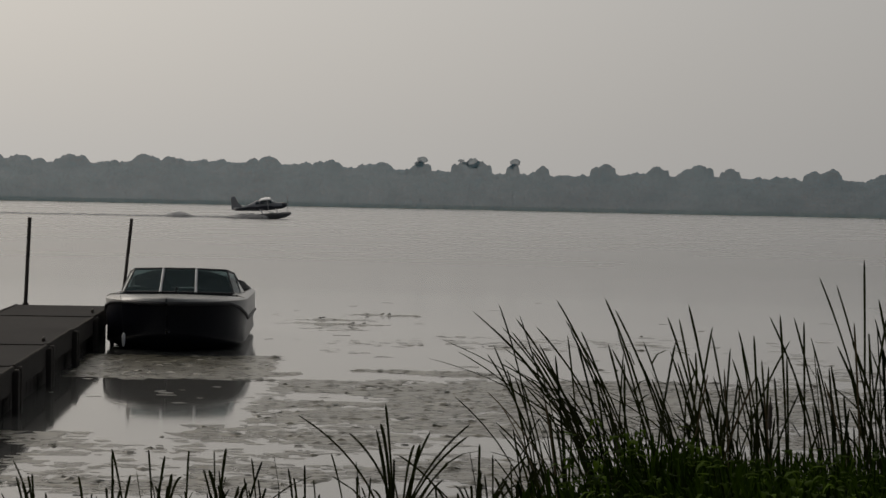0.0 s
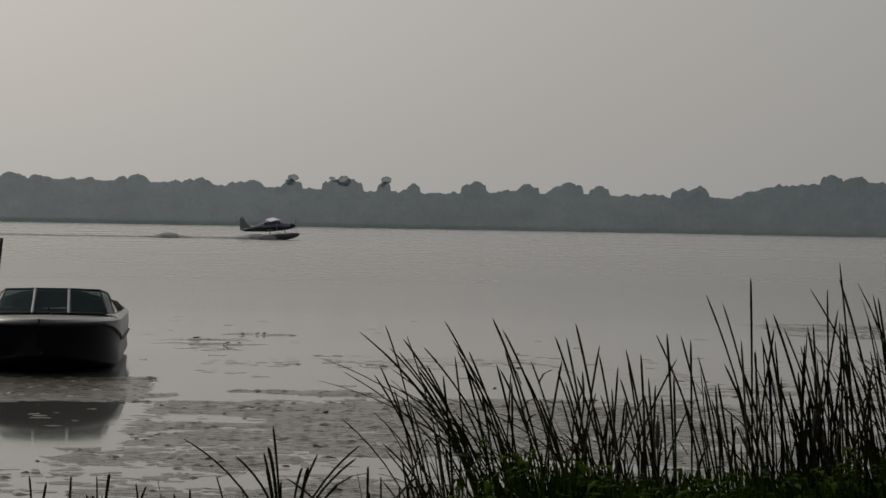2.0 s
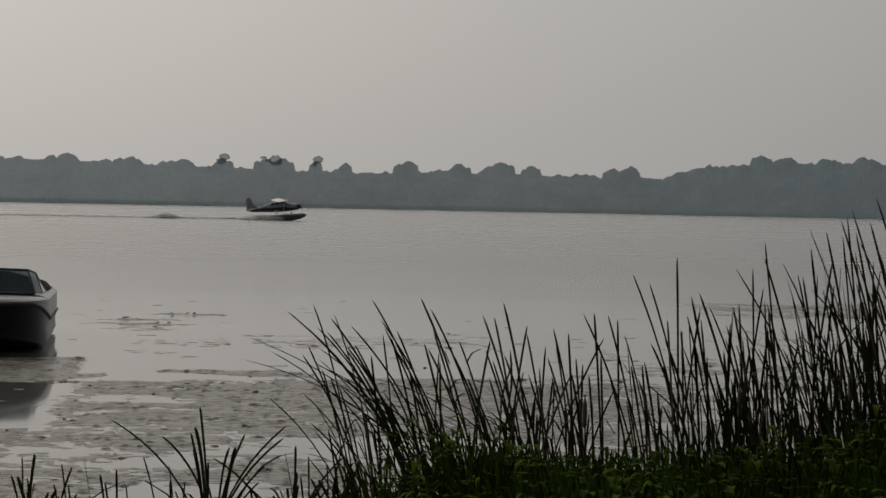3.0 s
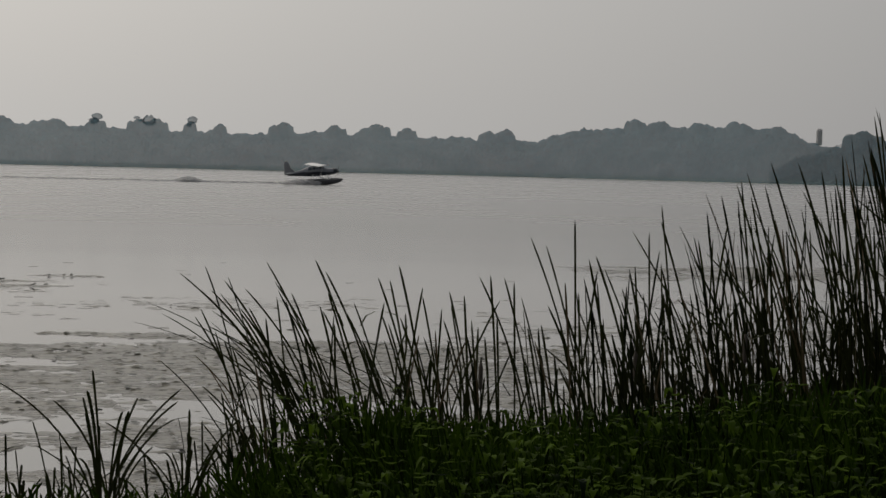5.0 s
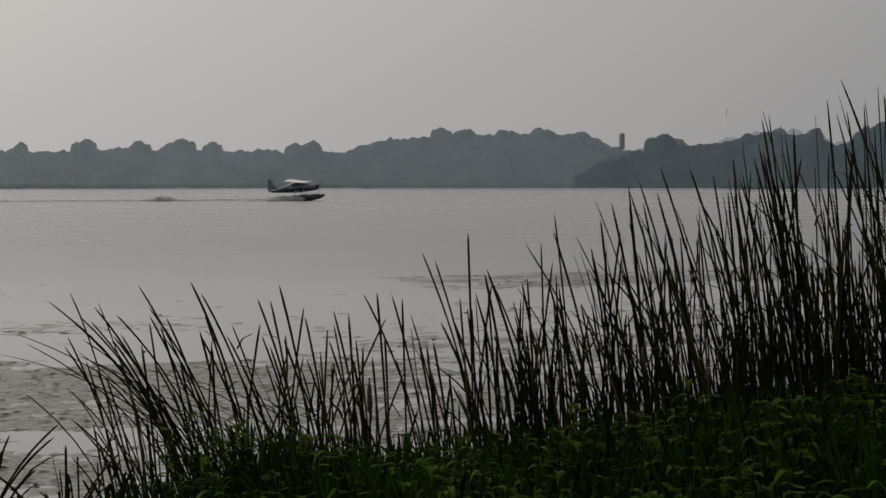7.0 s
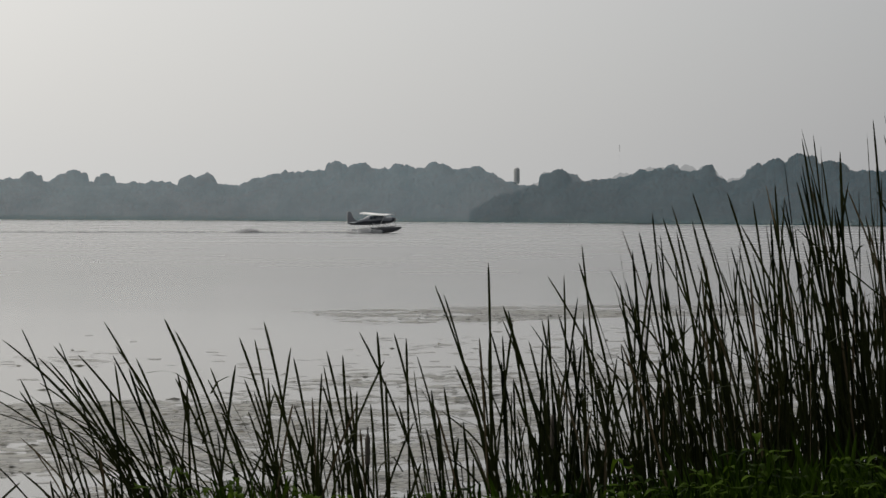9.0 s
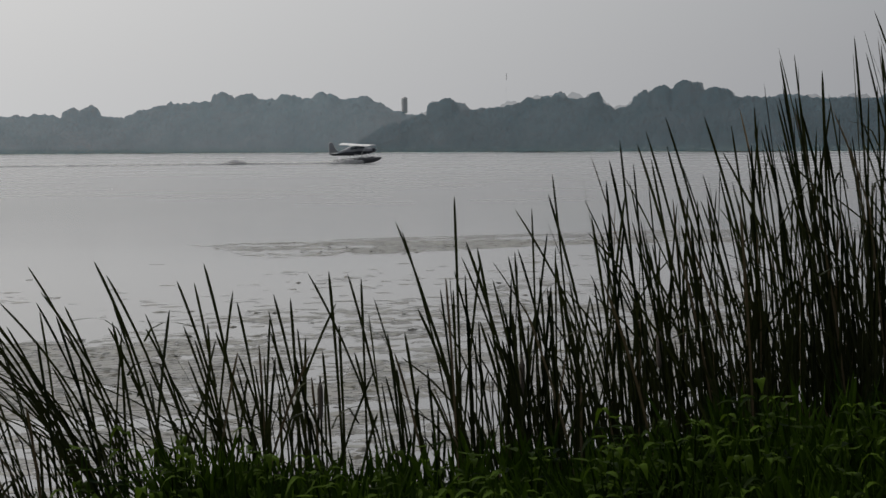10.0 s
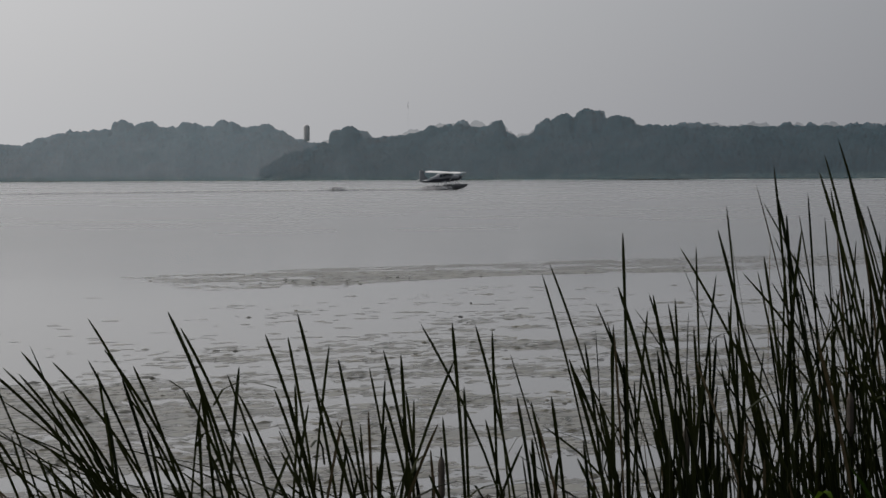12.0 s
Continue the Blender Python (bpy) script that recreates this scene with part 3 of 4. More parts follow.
            if -15 < az < 46 and y > near_shore(x) and weed_cover(x, y) > 0.36 + 0.55 * noise.noise((i * 0.61, j * 1.7, 2)) and not (x < -3.95 - 0.07 * (y - 20)) and not (-4.8 < x < -2.2 and 28.0 < y < 34.6):
                faces.append((at(i, j), at(i + 1, j), at(i + 1, j + 1), at(i, j + 1)))
    tagged(new("algae_film", raw_mesh("algae_film", verts, faces, SCUM)), "thin buff film of algae on the water", "algae", kind="stuff")


build_weed()


# ---------------------------------------------------------------- dock
def build_dock():
    # right-hand edge runs from the shore out into the lake, turned four degrees
    base = Matrix.Translation((-4.12, 20.4, 0)) @ pose(0, 0, 0, 0, 0, 3.5)
    W, L, top = 1.62, 2.90, 0.53
    first = None
    for k in range(-3, 4):
        y0 = k * L
        m = base @ Matrix.Translation((0, y0, 0.012 * math.sin(k * 2.1)))
        if first is None:
            first = sec = empty("dock_section", m)
            bm = bmesh.new()
            box(bm, -W + 0.047, 0.012, top - 0.035, -0.047, L - 0.012, top, 0.006)
            part("deck_panel", bm, DECK, sec, "grey weathered deck panel")
            for x in (-W + 0.0, -0.045):
                bm = bmesh.new()
                box(bm, x, 0.008, top - 0.27, x + 0.045, L - 0.008, top + 0.012, 0.008)
                part("stringer", bm, TIMBER, sec)
            for y in (0.02, L / 2, L - 0.06):
                bm = bmesh.new()
                box(bm, -W + 0.05, y, top - 0.22, -0.05, y + 0.045, top - 0.04)
                part("joist", bm, TIMBER, sec)
            for x in (-W - 0.03, 0.035):
                for y in (0.12, L - 0.12) if x > 0 else (0.12,):
                    bm = bmesh.new()
                    tube(bm, [(x, y, -1.4), (x, y, top - 0.02)], 0.03, 10)
                    part("leg", bm, RUST, sec)
                    bm = bmesh.new()
                    box(bm, x - 0.035, y - 0.08, -0.6, x + 0.03, y + 0.08, top - 0.03, 0.01)
                    part("post_board", bm, TIMBER, sec)
            # added boards close off the underside, standing in for the dark beneath the deck
            for y in (0.02, 0.36, 0.70, 1.04, 1.38, 1.72, 2.06, 2.40, 2.74):
                bm = bmesh.new()
                box(bm, -0.13, y, -0.55, -0.102, y + 0.315, top - 0.05, 0.004)
                part("skirt_board", bm, TIMBER, sec)
            tagged(sec, "weathered grey dock section on pipe legs", "dock", "dock sections")
        else:
            copy_thing(first, m)
    # tall pipe posts at the outer end
    for x, y, z, lean in ((-5.35, 36.65, 2.0, 5.4), (-6.30, 31.9, 2.03, 1.9)):
        post = empty("mooring_post", Matrix.Translation((x, y, 0)) @ pose(0, 0, 0, 0, lean, 0))
        bm = bmesh.new()
        tube(bm, [(0, 0, -1.5), (0, 0, z - 0.01), (0, 0, z)], [0.033, 0.033, 0.024], 10)
        part("pipe", bm, RUST, post)
        bm = bmesh.new()
        tube(bm, [(0, 0, 0.42), (0, 0, 0.56)], 0.055, 10)
        part("collar", bm, RUST, post)
        tagged(post, "tall slim dark pipe post at the dock's end", "mooring post", "dock posts")
    # low mooring cleats on the deck
    for y in (-1.0, 3.4, 9.6):
        cl = empty("dock_cleat", base @ Matrix.Translation((-0.12, y, top)))
        bm = bmesh.new()
        tube(bm, [(0, -0.1, 0.05), (0, -0.04, 0.06), (0, 0.04, 0.06), (0, 0.1, 0.05)], [0.008, 0.013, 0.013, 0.008], 8)
        part("horn", bm, RUST, cl)
        bm = bmesh.new()
        box(bm, -0.02, -0.045, 0, 0.02, 0.045, 0.055, 0.006)
        part("foot", bm, RUST, cl)
        tagged(cl, "small galvanised cleat on the dock's edge", "cleat", "dock cleats")


build_dock()


# ---------------------------------------------------------------- motor boat
def build_boat():
    boat = empty("motor_boat", Matrix.Translation((-3.47, 28.55, 0)) @ pose(0, 0, 0, 0, 0, 1.5))
    L = 5.6

    def beam(s):
        u = min(1, s / 0.36)
        return 1.13 * (1 - (1 - u) ** 2.6) ** 0.62 + 0.004 - 0.08 * max(0, s - 0.36)

    def sheer(s):
        return 0.80 - 0.08 * s

    def paint(s):
        """Height at which the dark hull meets the white topsides."""
        u = min(1, max(0, (s - 0.10) / 0.30))
        return sheer(s) - 0.02 - 0.30 * u * u * (3 - 2 * u)

    def station(s):
        b, zs, y = beam(s), paint(s), s * L
        fore = max(0, 1 - s / 0.30)
        zk = -0.36 + 0.62 * fore ** 1.8
        zc = 0.07 + 0.22 * fore ** 1.3
        bc = b * (0.965 - 0.16 * fore)
        rake = 0.60 * fore ** 1.2
        ys = lambda z: y + rake * (zs - z) / (zs + 0.3) * 0.9
        half = [(0.0, zk), (bc * 0.5, zk + (zc - zk) * 0.52), (bc, zc), (bc + 0.03, zc + 0.03), (b * 0.975, zs * 0.55 + zc * 0.45), (b, zs)]
        right = [(x, ys(z), z) for x, z in half]
        return right, [(-x, yy, z) for x, yy, z in reversed(right[1:])]

    S = (0.0, 0.004, 0.014, 0.03, 0.055, 0.09, 0.14, 0.2, 0.28, 0.38, 0.5, 0.65, 0.82, 1.0)
    bm = bmesh.new()
    rings = []
    for s in S:
        r, l = station(s)
        rings.append(l + r)
    loft(bm, rings, close=False, caps=False)
    r, l = station(1.0)
    bm.faces.new([bm.verts.new(p) for p in l + r])
    bmesh.ops.remove_doubles(bm, verts=bm.verts, dist=0.001)
    part("hull", bm, HULL, boat, "dark navy gelcoat hull", True)
    # foredeck and side decks
    bm = bmesh.new()
    rows = []
    for s in S[:9]:
        b, z = beam(s) + 0.012, sheer(s) + 0.012
        rows.append([(-b, s * L, z), (-b * 0.93, s * L, z + 0.04), (-b * 0.5, s * L, z + 0.055), (0, s * L, z + 0.065), (b * 0.5, s * L, z + 0.055), (b * 0.93, s * L, z + 0.04), (b, s * L, z)])
    loft(bm, rows, close=False, caps=False)
    part("foredeck", bm, WHITE, boat, "white foredeck", True)
    for sx in (-1, 1):
        bm = bmesh.new()
        rows = []
        for s in S[8:]:
            b, z = beam(s) + 0.012, sheer(s) + 0.012
            rows.append([(sx * b, s * L, z), (sx * b * 0.93, s * L, z + 0.055), (sx * b * 0.80, s * L, z + 0.07), (sx * b * 0.78, s * L, z - 0.25)])
        loft(bm, rows, close=False, caps=False)
        part("side_deck", bm, WHITE, boat, "white side deck", True)
        bm = bmesh.new()
        tube(bm, [(sx * (beam(s) + 0.008), s * L, paint(s)) for s in S], 0.026, 8)
        part("rub_rail", bm, RUBBER, boat, "black rub rail", True)
        bm = bmesh.new()
        loft(bm, [[(sx * beam(s), s * L, paint(s)), (sx * (beam(s) + 0.004), s * L, (paint(s) + sheer(s)) / 2), (sx * beam(s), s * L, sheer(s) + 0.01)] for s in S], close=False, caps=False)
        part("topside", bm, WHITE, boat, "white topside above the dark hull", True)
    # wrap-round windshield
    base = [(-1.02, 3.15), (-0.99, 2.55), (-0.90, 2.16), (-0.29, 1.98), (0.29, 1.98), (0.90, 2.16), (0.99, 2.55), (1.02, 3.15)]
    top = [(-0.90, 3.15), (-0.86, 2.76), (-0.76, 2.48), (-0.27, 2.32), (0.27, 2.32), (0.76, 2.48), (0.86, 2.76), (0.90, 3.15)]
    zb = [0.82, 0.83, 0.845, 0.86, 0.86, 0.845, 0.83, 0.82]
    zt = [1.02, 1.155, 1.215, 1.235, 1.235, 1.215, 1.155, 1.02]
    B = [Vector((x, y, z)) for (x, y), z in zip(base, zb)]
    T = [Vector((x, y, z)) for (x, y), z in zip(top, zt)]
    shield = empty("windshield")
    shield.parent = boat
    for i in range(7):
        bm = bmesh.new()
        n = (B[i + 1] - B[i]).cross(T[i] - B[i]).normalized() * 0.006
        loft(bm, [[p - n for p in (B[i], B[i + 1], T[i + 1], T[i])], [p + n for p in (B[i], B[i + 1], T[i + 1], T[i])]])
        ob = part("pane", bm, TINT, shield, "tinted pane")
        ob.visible_shadow = False
    bm = bmesh.new()
    tube(bm, T, 0.021, 8)
    part("top_frame", bm, ALU_DARK, shield, "dark top rail")
    bm = bmesh.new()
    tube(bm, B, 0.018, 8)
    part("base_frame", bm, ALU_DARK, shield)
    for i in (3, 4):
        bm = bmesh.new()
        tube(bm, [B[i] + Vector((0, -0.012, 0)), T[i] + Vector((0, -0.012, 0))], 0.026, 8)
        part("mullion", bm, ALU, shield, "pale metal mullion")
    for i in (1, 2, 5, 6):
        bm = bmesh.new()
        tube(bm, [B[i], T[i]], 0.015, 8)
        part("corner_post", bm, ALU_DARK, shield)
    # canvas cover stretched aft from the windshield over the cockpit
    bm = bmesh.new()
    rows = []
    for k in range(7):
        u = k / 6
        y, z, w = 2.48 + u * 2.9, 1.205 - 0.42 * u ** 1.3, 0.76 + 0.22 * min(1, 2 * u)
        zs = sheer(y / L) + 0.09
        rows.append([(-w * 1.05, y + 0.25 * (1 - u), zs), (-w, y, zs + (z - zs) * 0.7), (-w * 0.6, y, z - 0.01), (0, y, z + 0.015 * math.sin(k * 2.2)), (w * 0.6, y, z - 0.01), (w, y, zs + (z - zs) * 0.7), (w * 1.05, y + 0.25 * (1 - u), zs)])
    loft(bm, rows, close=False, caps=False)
    part("cockpit_cover", bm, CANVAS, boat, "black canvas cockpit cover", True)
    # dashboard and two seat backs behind the glass
    bm = bmesh.new()
    box(bm, -0.95, 2.5, 0.62, 0.95, 2.75, 0.90, 0.04)
    part("dashboard", bm, VINYL, boat, "grey dashboard")
    for x in (-0.5, 0.5):
        bm = bmesh.new()
        box(bm, x - 0.25, 3.2, 0.4, x + 0.25, 3.32, 1.02, 0.05)
        part("seat_back", bm, VINYL, boat)
    bm = bmesh.new()
    tube(bm, [(0.5 + 0.17 * math.cos(a * 0.628), 2.82, 0.9 + 0.17 * math.sin(a * 0.628)) for a in range(11)], 0.015, 6)
    part("steering_wheel", bm, RUBBER, boat)
    # bow fittings
    bm = bmesh.new()
    box(bm, -0.03, 1.62, 0.84, 0.03, 1.78, 0.90, 0.012)
    tube(bm, [(0, 1.7, 0.92), (0, 1.7, 0.96)], 0.02, 8)
    part("bow_light", bm, ALU_DARK, boat)
    bm = bmesh.new()
    tube(bm, [(0.03, 0.46, 0.34), (0.03, 0.42, 0.31), (-0.03, 0.42, 0.31), (-0.03, 0.46, 0.34)], 0.012, 6)
    part("bow_eye", bm, ALU, boat)
    # stern drive
    bm = bmesh.new()
    box(bm, -0.16, L, -0.35, 0.16, L + 0.45, 0.30, 0.06)
    part("stern_drive", bm, ALU_DARK, boat)
    tagged(boat, "dark navy motor boat with white deck moored at dock", "motor boat")
    # white fender hung between hull and dock
    f = empty("fender", Matrix.Translation((-4.15, 28.78, 0.09)))
    bm = bmesh.new()
    tube(bm, [(0, 0, 0), (0, 0, 0.03), (0, 0, 0.08), (0, 0, 0.16), (0, 0, 0.2), (0, 0, 0.22)], [0.008, 0.02, 0.027, 0.027, 0.02, 0.008], 12)
    part("body", bm, FENDER, f, smooth=True)
    bm = bmesh.new()
    tube(bm, [(0, 0, 0.21), (-0.03, 0.01, 0.5), (-0.06, 0.03, 0.80)], 0.004, 6)
    part("rope", bm, RUBBER, f)
    tagged(f, "small white fender hanging at the bow", "fender")


build_boat()


# ---------------------------------------------------------------- float plane (local: nose towards +x, z = 0 at the water)
def build_plane():
    plane = empty("float_plane")
    # fuselage: stations along x with half width, bottom, top
    st = ((3.55, 0.10, 1.62, 1.78), (3.40, 0.34, 1.42, 2.00), (2.9, 0.46, 1.30, 2.12), (2.3, 0.52, 1.26, 2.18), (1.75, 0.56, 1.25, 2.30), (1.2, 0.56, 1.25, 2.72),
          (0.4, 0.56, 1.26, 2.80), (-0.5, 0.50, 1.30, 2.70), (-1.4, 0.36, 1.40, 2.36), (-2.4, 0.22, 1.52, 2.14), (-3.3, 0.10, 1.62, 2.02), (-3.65, 0.04, 1.70, 1.98))

    def ring(x, w, b, t, lo, hi, n=14):
        return [(x, w * math.copysign(abs(math.cos(a)) ** 0.7, math.cos(a)), (b + t) / 2 + (t - b) / 2 * math.copysign(abs(math.sin(a)) ** 0.75, math.sin(a))) for a in (2 * math.pi * k / n for k in range(n))]

    bm = bmesh.new()
    loft(bm, [ring(x, w, b, t, 0, 0) for x, w, b, t in st])
    body = part("fuselage", bm, PLANE_SILVER, plane, "silver-grey fuselage with dark lower half", True)
    # dark lower half, a skin standing a little proud
    bm = bmesh.new()
    rows = []
    for x, w, b, t in st:
        z1 = b + (t - b) * (0.40 if x > -1 else 0.62)
        rows.append([(x, -w * 1.012 - 0.006, z1), (x, -w * 0.99 - 0.012, b + (z1 - b) * 0.35), (x, -w * 0.6, b - 0.012), (x, 0, b - 0.02), (x, w * 0.6, b - 0.012), (x, w * 0.99 + 0.012, b + (z1 - b) * 0.35), (x, w * 1.012 + 0.006, z1)])
    loft(bm, rows, close=False, caps=False)
    part("lower_skin", bm, PLANE_DARK, body, "dark blue lower fuselage", True)
    # cowling
    bm = bmesh.new()
    loft(bm, [ring(x, w * 1.03 + 0.01, b - 0.015, t + 0.015, 0, 0) for x, w, b, t in st[:3]])
    part("cowling", bm, PLANE_DARK, body, "dark engine cowling", True)
    # glazing
    for sy in (-1, 1):
        for x0, x1 in ((1.62, 0.78), (0.68, -0.10), (-0.2, -0.75)):
            bm = bmesh.new()
            loft(bm, [[(x0, sy * y, 2.20), (x1, sy * y, 2.20), (x1 + (0.1 if x1 < -0.5 else 0), sy * y * 0.93, 2.60), (x0 - (0.35 if x0 > 1.5 else 0), sy * y * 0.93, 2.62)] for y in (0.535, 0.575)])
            part("side_window", bm, PERSPEX, body, "dark side window")
    bm = bmesh.new()
    loft(bm, [[(1.86 + o, -0.50, 2.28), (1.86 + o, 0.50, 2.28), (1.22 + o, 0.48, 2.74 + o), (1.22 + o, -0.48, 2.74 + o)] for o in (0, 0.03)])
    part("windscreen", bm, PERSPEX, body, "raked windscreen")
    # wing
    bm = bmesh.new()
    prof = ((1.45, 0.0), (1.38, 0.09), (1.05, 0.15), (0.5, 0.13), (-0.12, 0.02), (0.5, -0.03), (1.2, -0.05))
    rings = []
    for y, c, z in ((-5.4, 0.72, 0.10), (-5.25, 0.82, 0.09), (-2.6, 1.0, 0.04), (0, 1.0, 0.0), (2.6, 1.0, 0.04), (5.25, 0.82, 0.09), (5.4, 0.72, 0.10)):
        rings.append([(0.65 + (px - 0.65) * c, y, 2.70 + z + pz * c) for px, pz in prof])
    loft(bm, rings)
    wing = part("wing", bm, PLANE_WHITE, plane, "white high wing", True)
    for sy in (-1, 1):
        bm = bmesh.new()
        tube(bm, [(0.95, sy * 0.56, 1.36), (0.95, sy * 2.7, 2.70)], 0.045, 6)
        part("wing_strut", bm, PLANE_WHITE, wing)
        bm = bmesh.new()
        box(bm, -0.13, sy * 3.9 - 1.1, 2.735, 0.2, sy * 3.9 + 1.1, 2.765, 0.008)
        part("aileron", bm, PLANE_WHITE, wing)
    # tail
    bm = bmesh.new()
    fin = ((-2.45, 2.10), (-3.05, 2.60), (-3.34, 3.45), (-3.50, 3.60), (-3.84, 3.60), (-3.98, 3.3), (-4.04, 1.80), (-3.5, 1.78))
    loft(bm, [[(x, y, z) for x, z in fin] for y in (-0.05, 0.05)])
    fin_ob = part("fin", bm, PLANE_GREY, plane, "grey tail fin and rudder")
    bm = bmesh.new()
    for sy in (-1, 1):
        loft(bm, [[(x, y, z) for x, z in ((-2.85 - 0.12 * abs(y), 2.02), (-3.3, 2.06), (-3.85, 2.02), (-3.3, 1.99))] for y in (0, sy * 0.8, sy * 1.55)])
    tail_ob = part("tailplane", bm, PLANE_WHITE, plane, "white tailplane")
    for ob in (body, wing, fin_ob, tail_ob):
        ob.matrix_basis = Matrix.Translation((1.2, 0, 1.62)) @ pose(0, 0, 0, 0, -4.2, 0) @ Matrix.Translation((-1.2, 0, -1.7))
    # floats
    for sy in (-1, 1):
        bm = bmesh.new()
        rr = []
        for x, w, k, d in ((4.05, 0.05, 0.56, 0.66), (3.8, 0.20, 0.32, 0.70), (3.2, 0.32, 0.08, 0.70), (2.2, 0.36, -0.10, 0.66), (0.9, 0.37, -0.16, 0.62), (0.35, 0.36, -0.16, 0.60), (0.34, 0.35, -0.02, 0.60),
                           (-0.9, 0.29, 0.06, 0.55), (-2.2, 0.16, 0.20, 0.50), (-2.6, 0.08, 0.30, 0.48)):
            rr.append([(x, 0, k), (x, w * 0.95, k + (d - k) * 0.35), (x, w, d - 0.10), (x, w * 0.7, d), (x, 0, d + 0.05), (x, -w * 0.7, d), (x, -w, d - 0.10), (x, -w * 0.95, k + (d - k) * 0.35)])
        loft(bm, rr)
        bmesh.ops.translate(bm, vec=(0, sy * 1.15, 0), verts=bm.verts)
        fl = part("float", bm, FLOAT_METAL, plane, "grey aluminium float", False)
        for x0, x1 in ((2.35, 1.9), (0.25, -0.25)):
            bm = bmesh.new()
            tube(bm, [(x0, sy * 1.12, 0.62), (x1, sy * 0.50, 1.36)], 0.045, 6)
            part("float_strut", bm, PLANE_WHITE, fl)
        bm = bmesh.new()
        tube(bm, [(1.9, sy * 1.12, 0.62), (0.0, sy * 0.52, 1.36)], 0.03, 6)
        part("brace_wire", bm, PLANE_WHITE, fl)
        bm = bmesh.new()
        box(bm, -2.95, sy * 1.15 - 0.02, 0.05, -2.62, sy * 1.15 + 0.02, 0.5, 0.008)
        part("water_rudder", bm, FLOAT_METAL, fl)
    for x in (2.2, 0.2):
        bm = bmesh.new()
        tube(bm, [(x, -1.15, 0.66), (x, 1.15, 0.66)], 0.04, 6)
        part("spreader_bar", bm, PLANE_WHITE, plane)
    # propeller and spinner
    prop = empty("propeller", Matrix.Translation((3.62, 0, 1.79)))
    prop.parent = plane
    bm = bmesh.new()
    tube(bm, [(-0.08, 0, 0), (0.05, 0, 0), (0.18, 0, 0)], [0.15, 0.13, 0.02], 12)
    part("spinner", bm, PLANE_WHITE, prop)
    for a in (0, 180):
        bm = bmesh.new()
        loft(bm, [[(0.02, -w, r), (0.05, 0, r), (0.02, w, r), (-0.01, 0, r)] for r, w in ((0.08, 0.05), (0.4, 0.085), (0.8, 0.07), (1.02, 0.03))])
        bmesh.ops.rotate(bm, matrix=Matrix.Rotation(radians(a), 3, "X"), verts=bm.verts)
        part("blade", bm, RUBBER, prop)
    plane.scale = (0.95, 0.95, 0.95)
    tagged(plane, "white and dark blue high-wing float plane taking off", "float plane")
    return plane, prop


PLANE, PROP = build_plane()


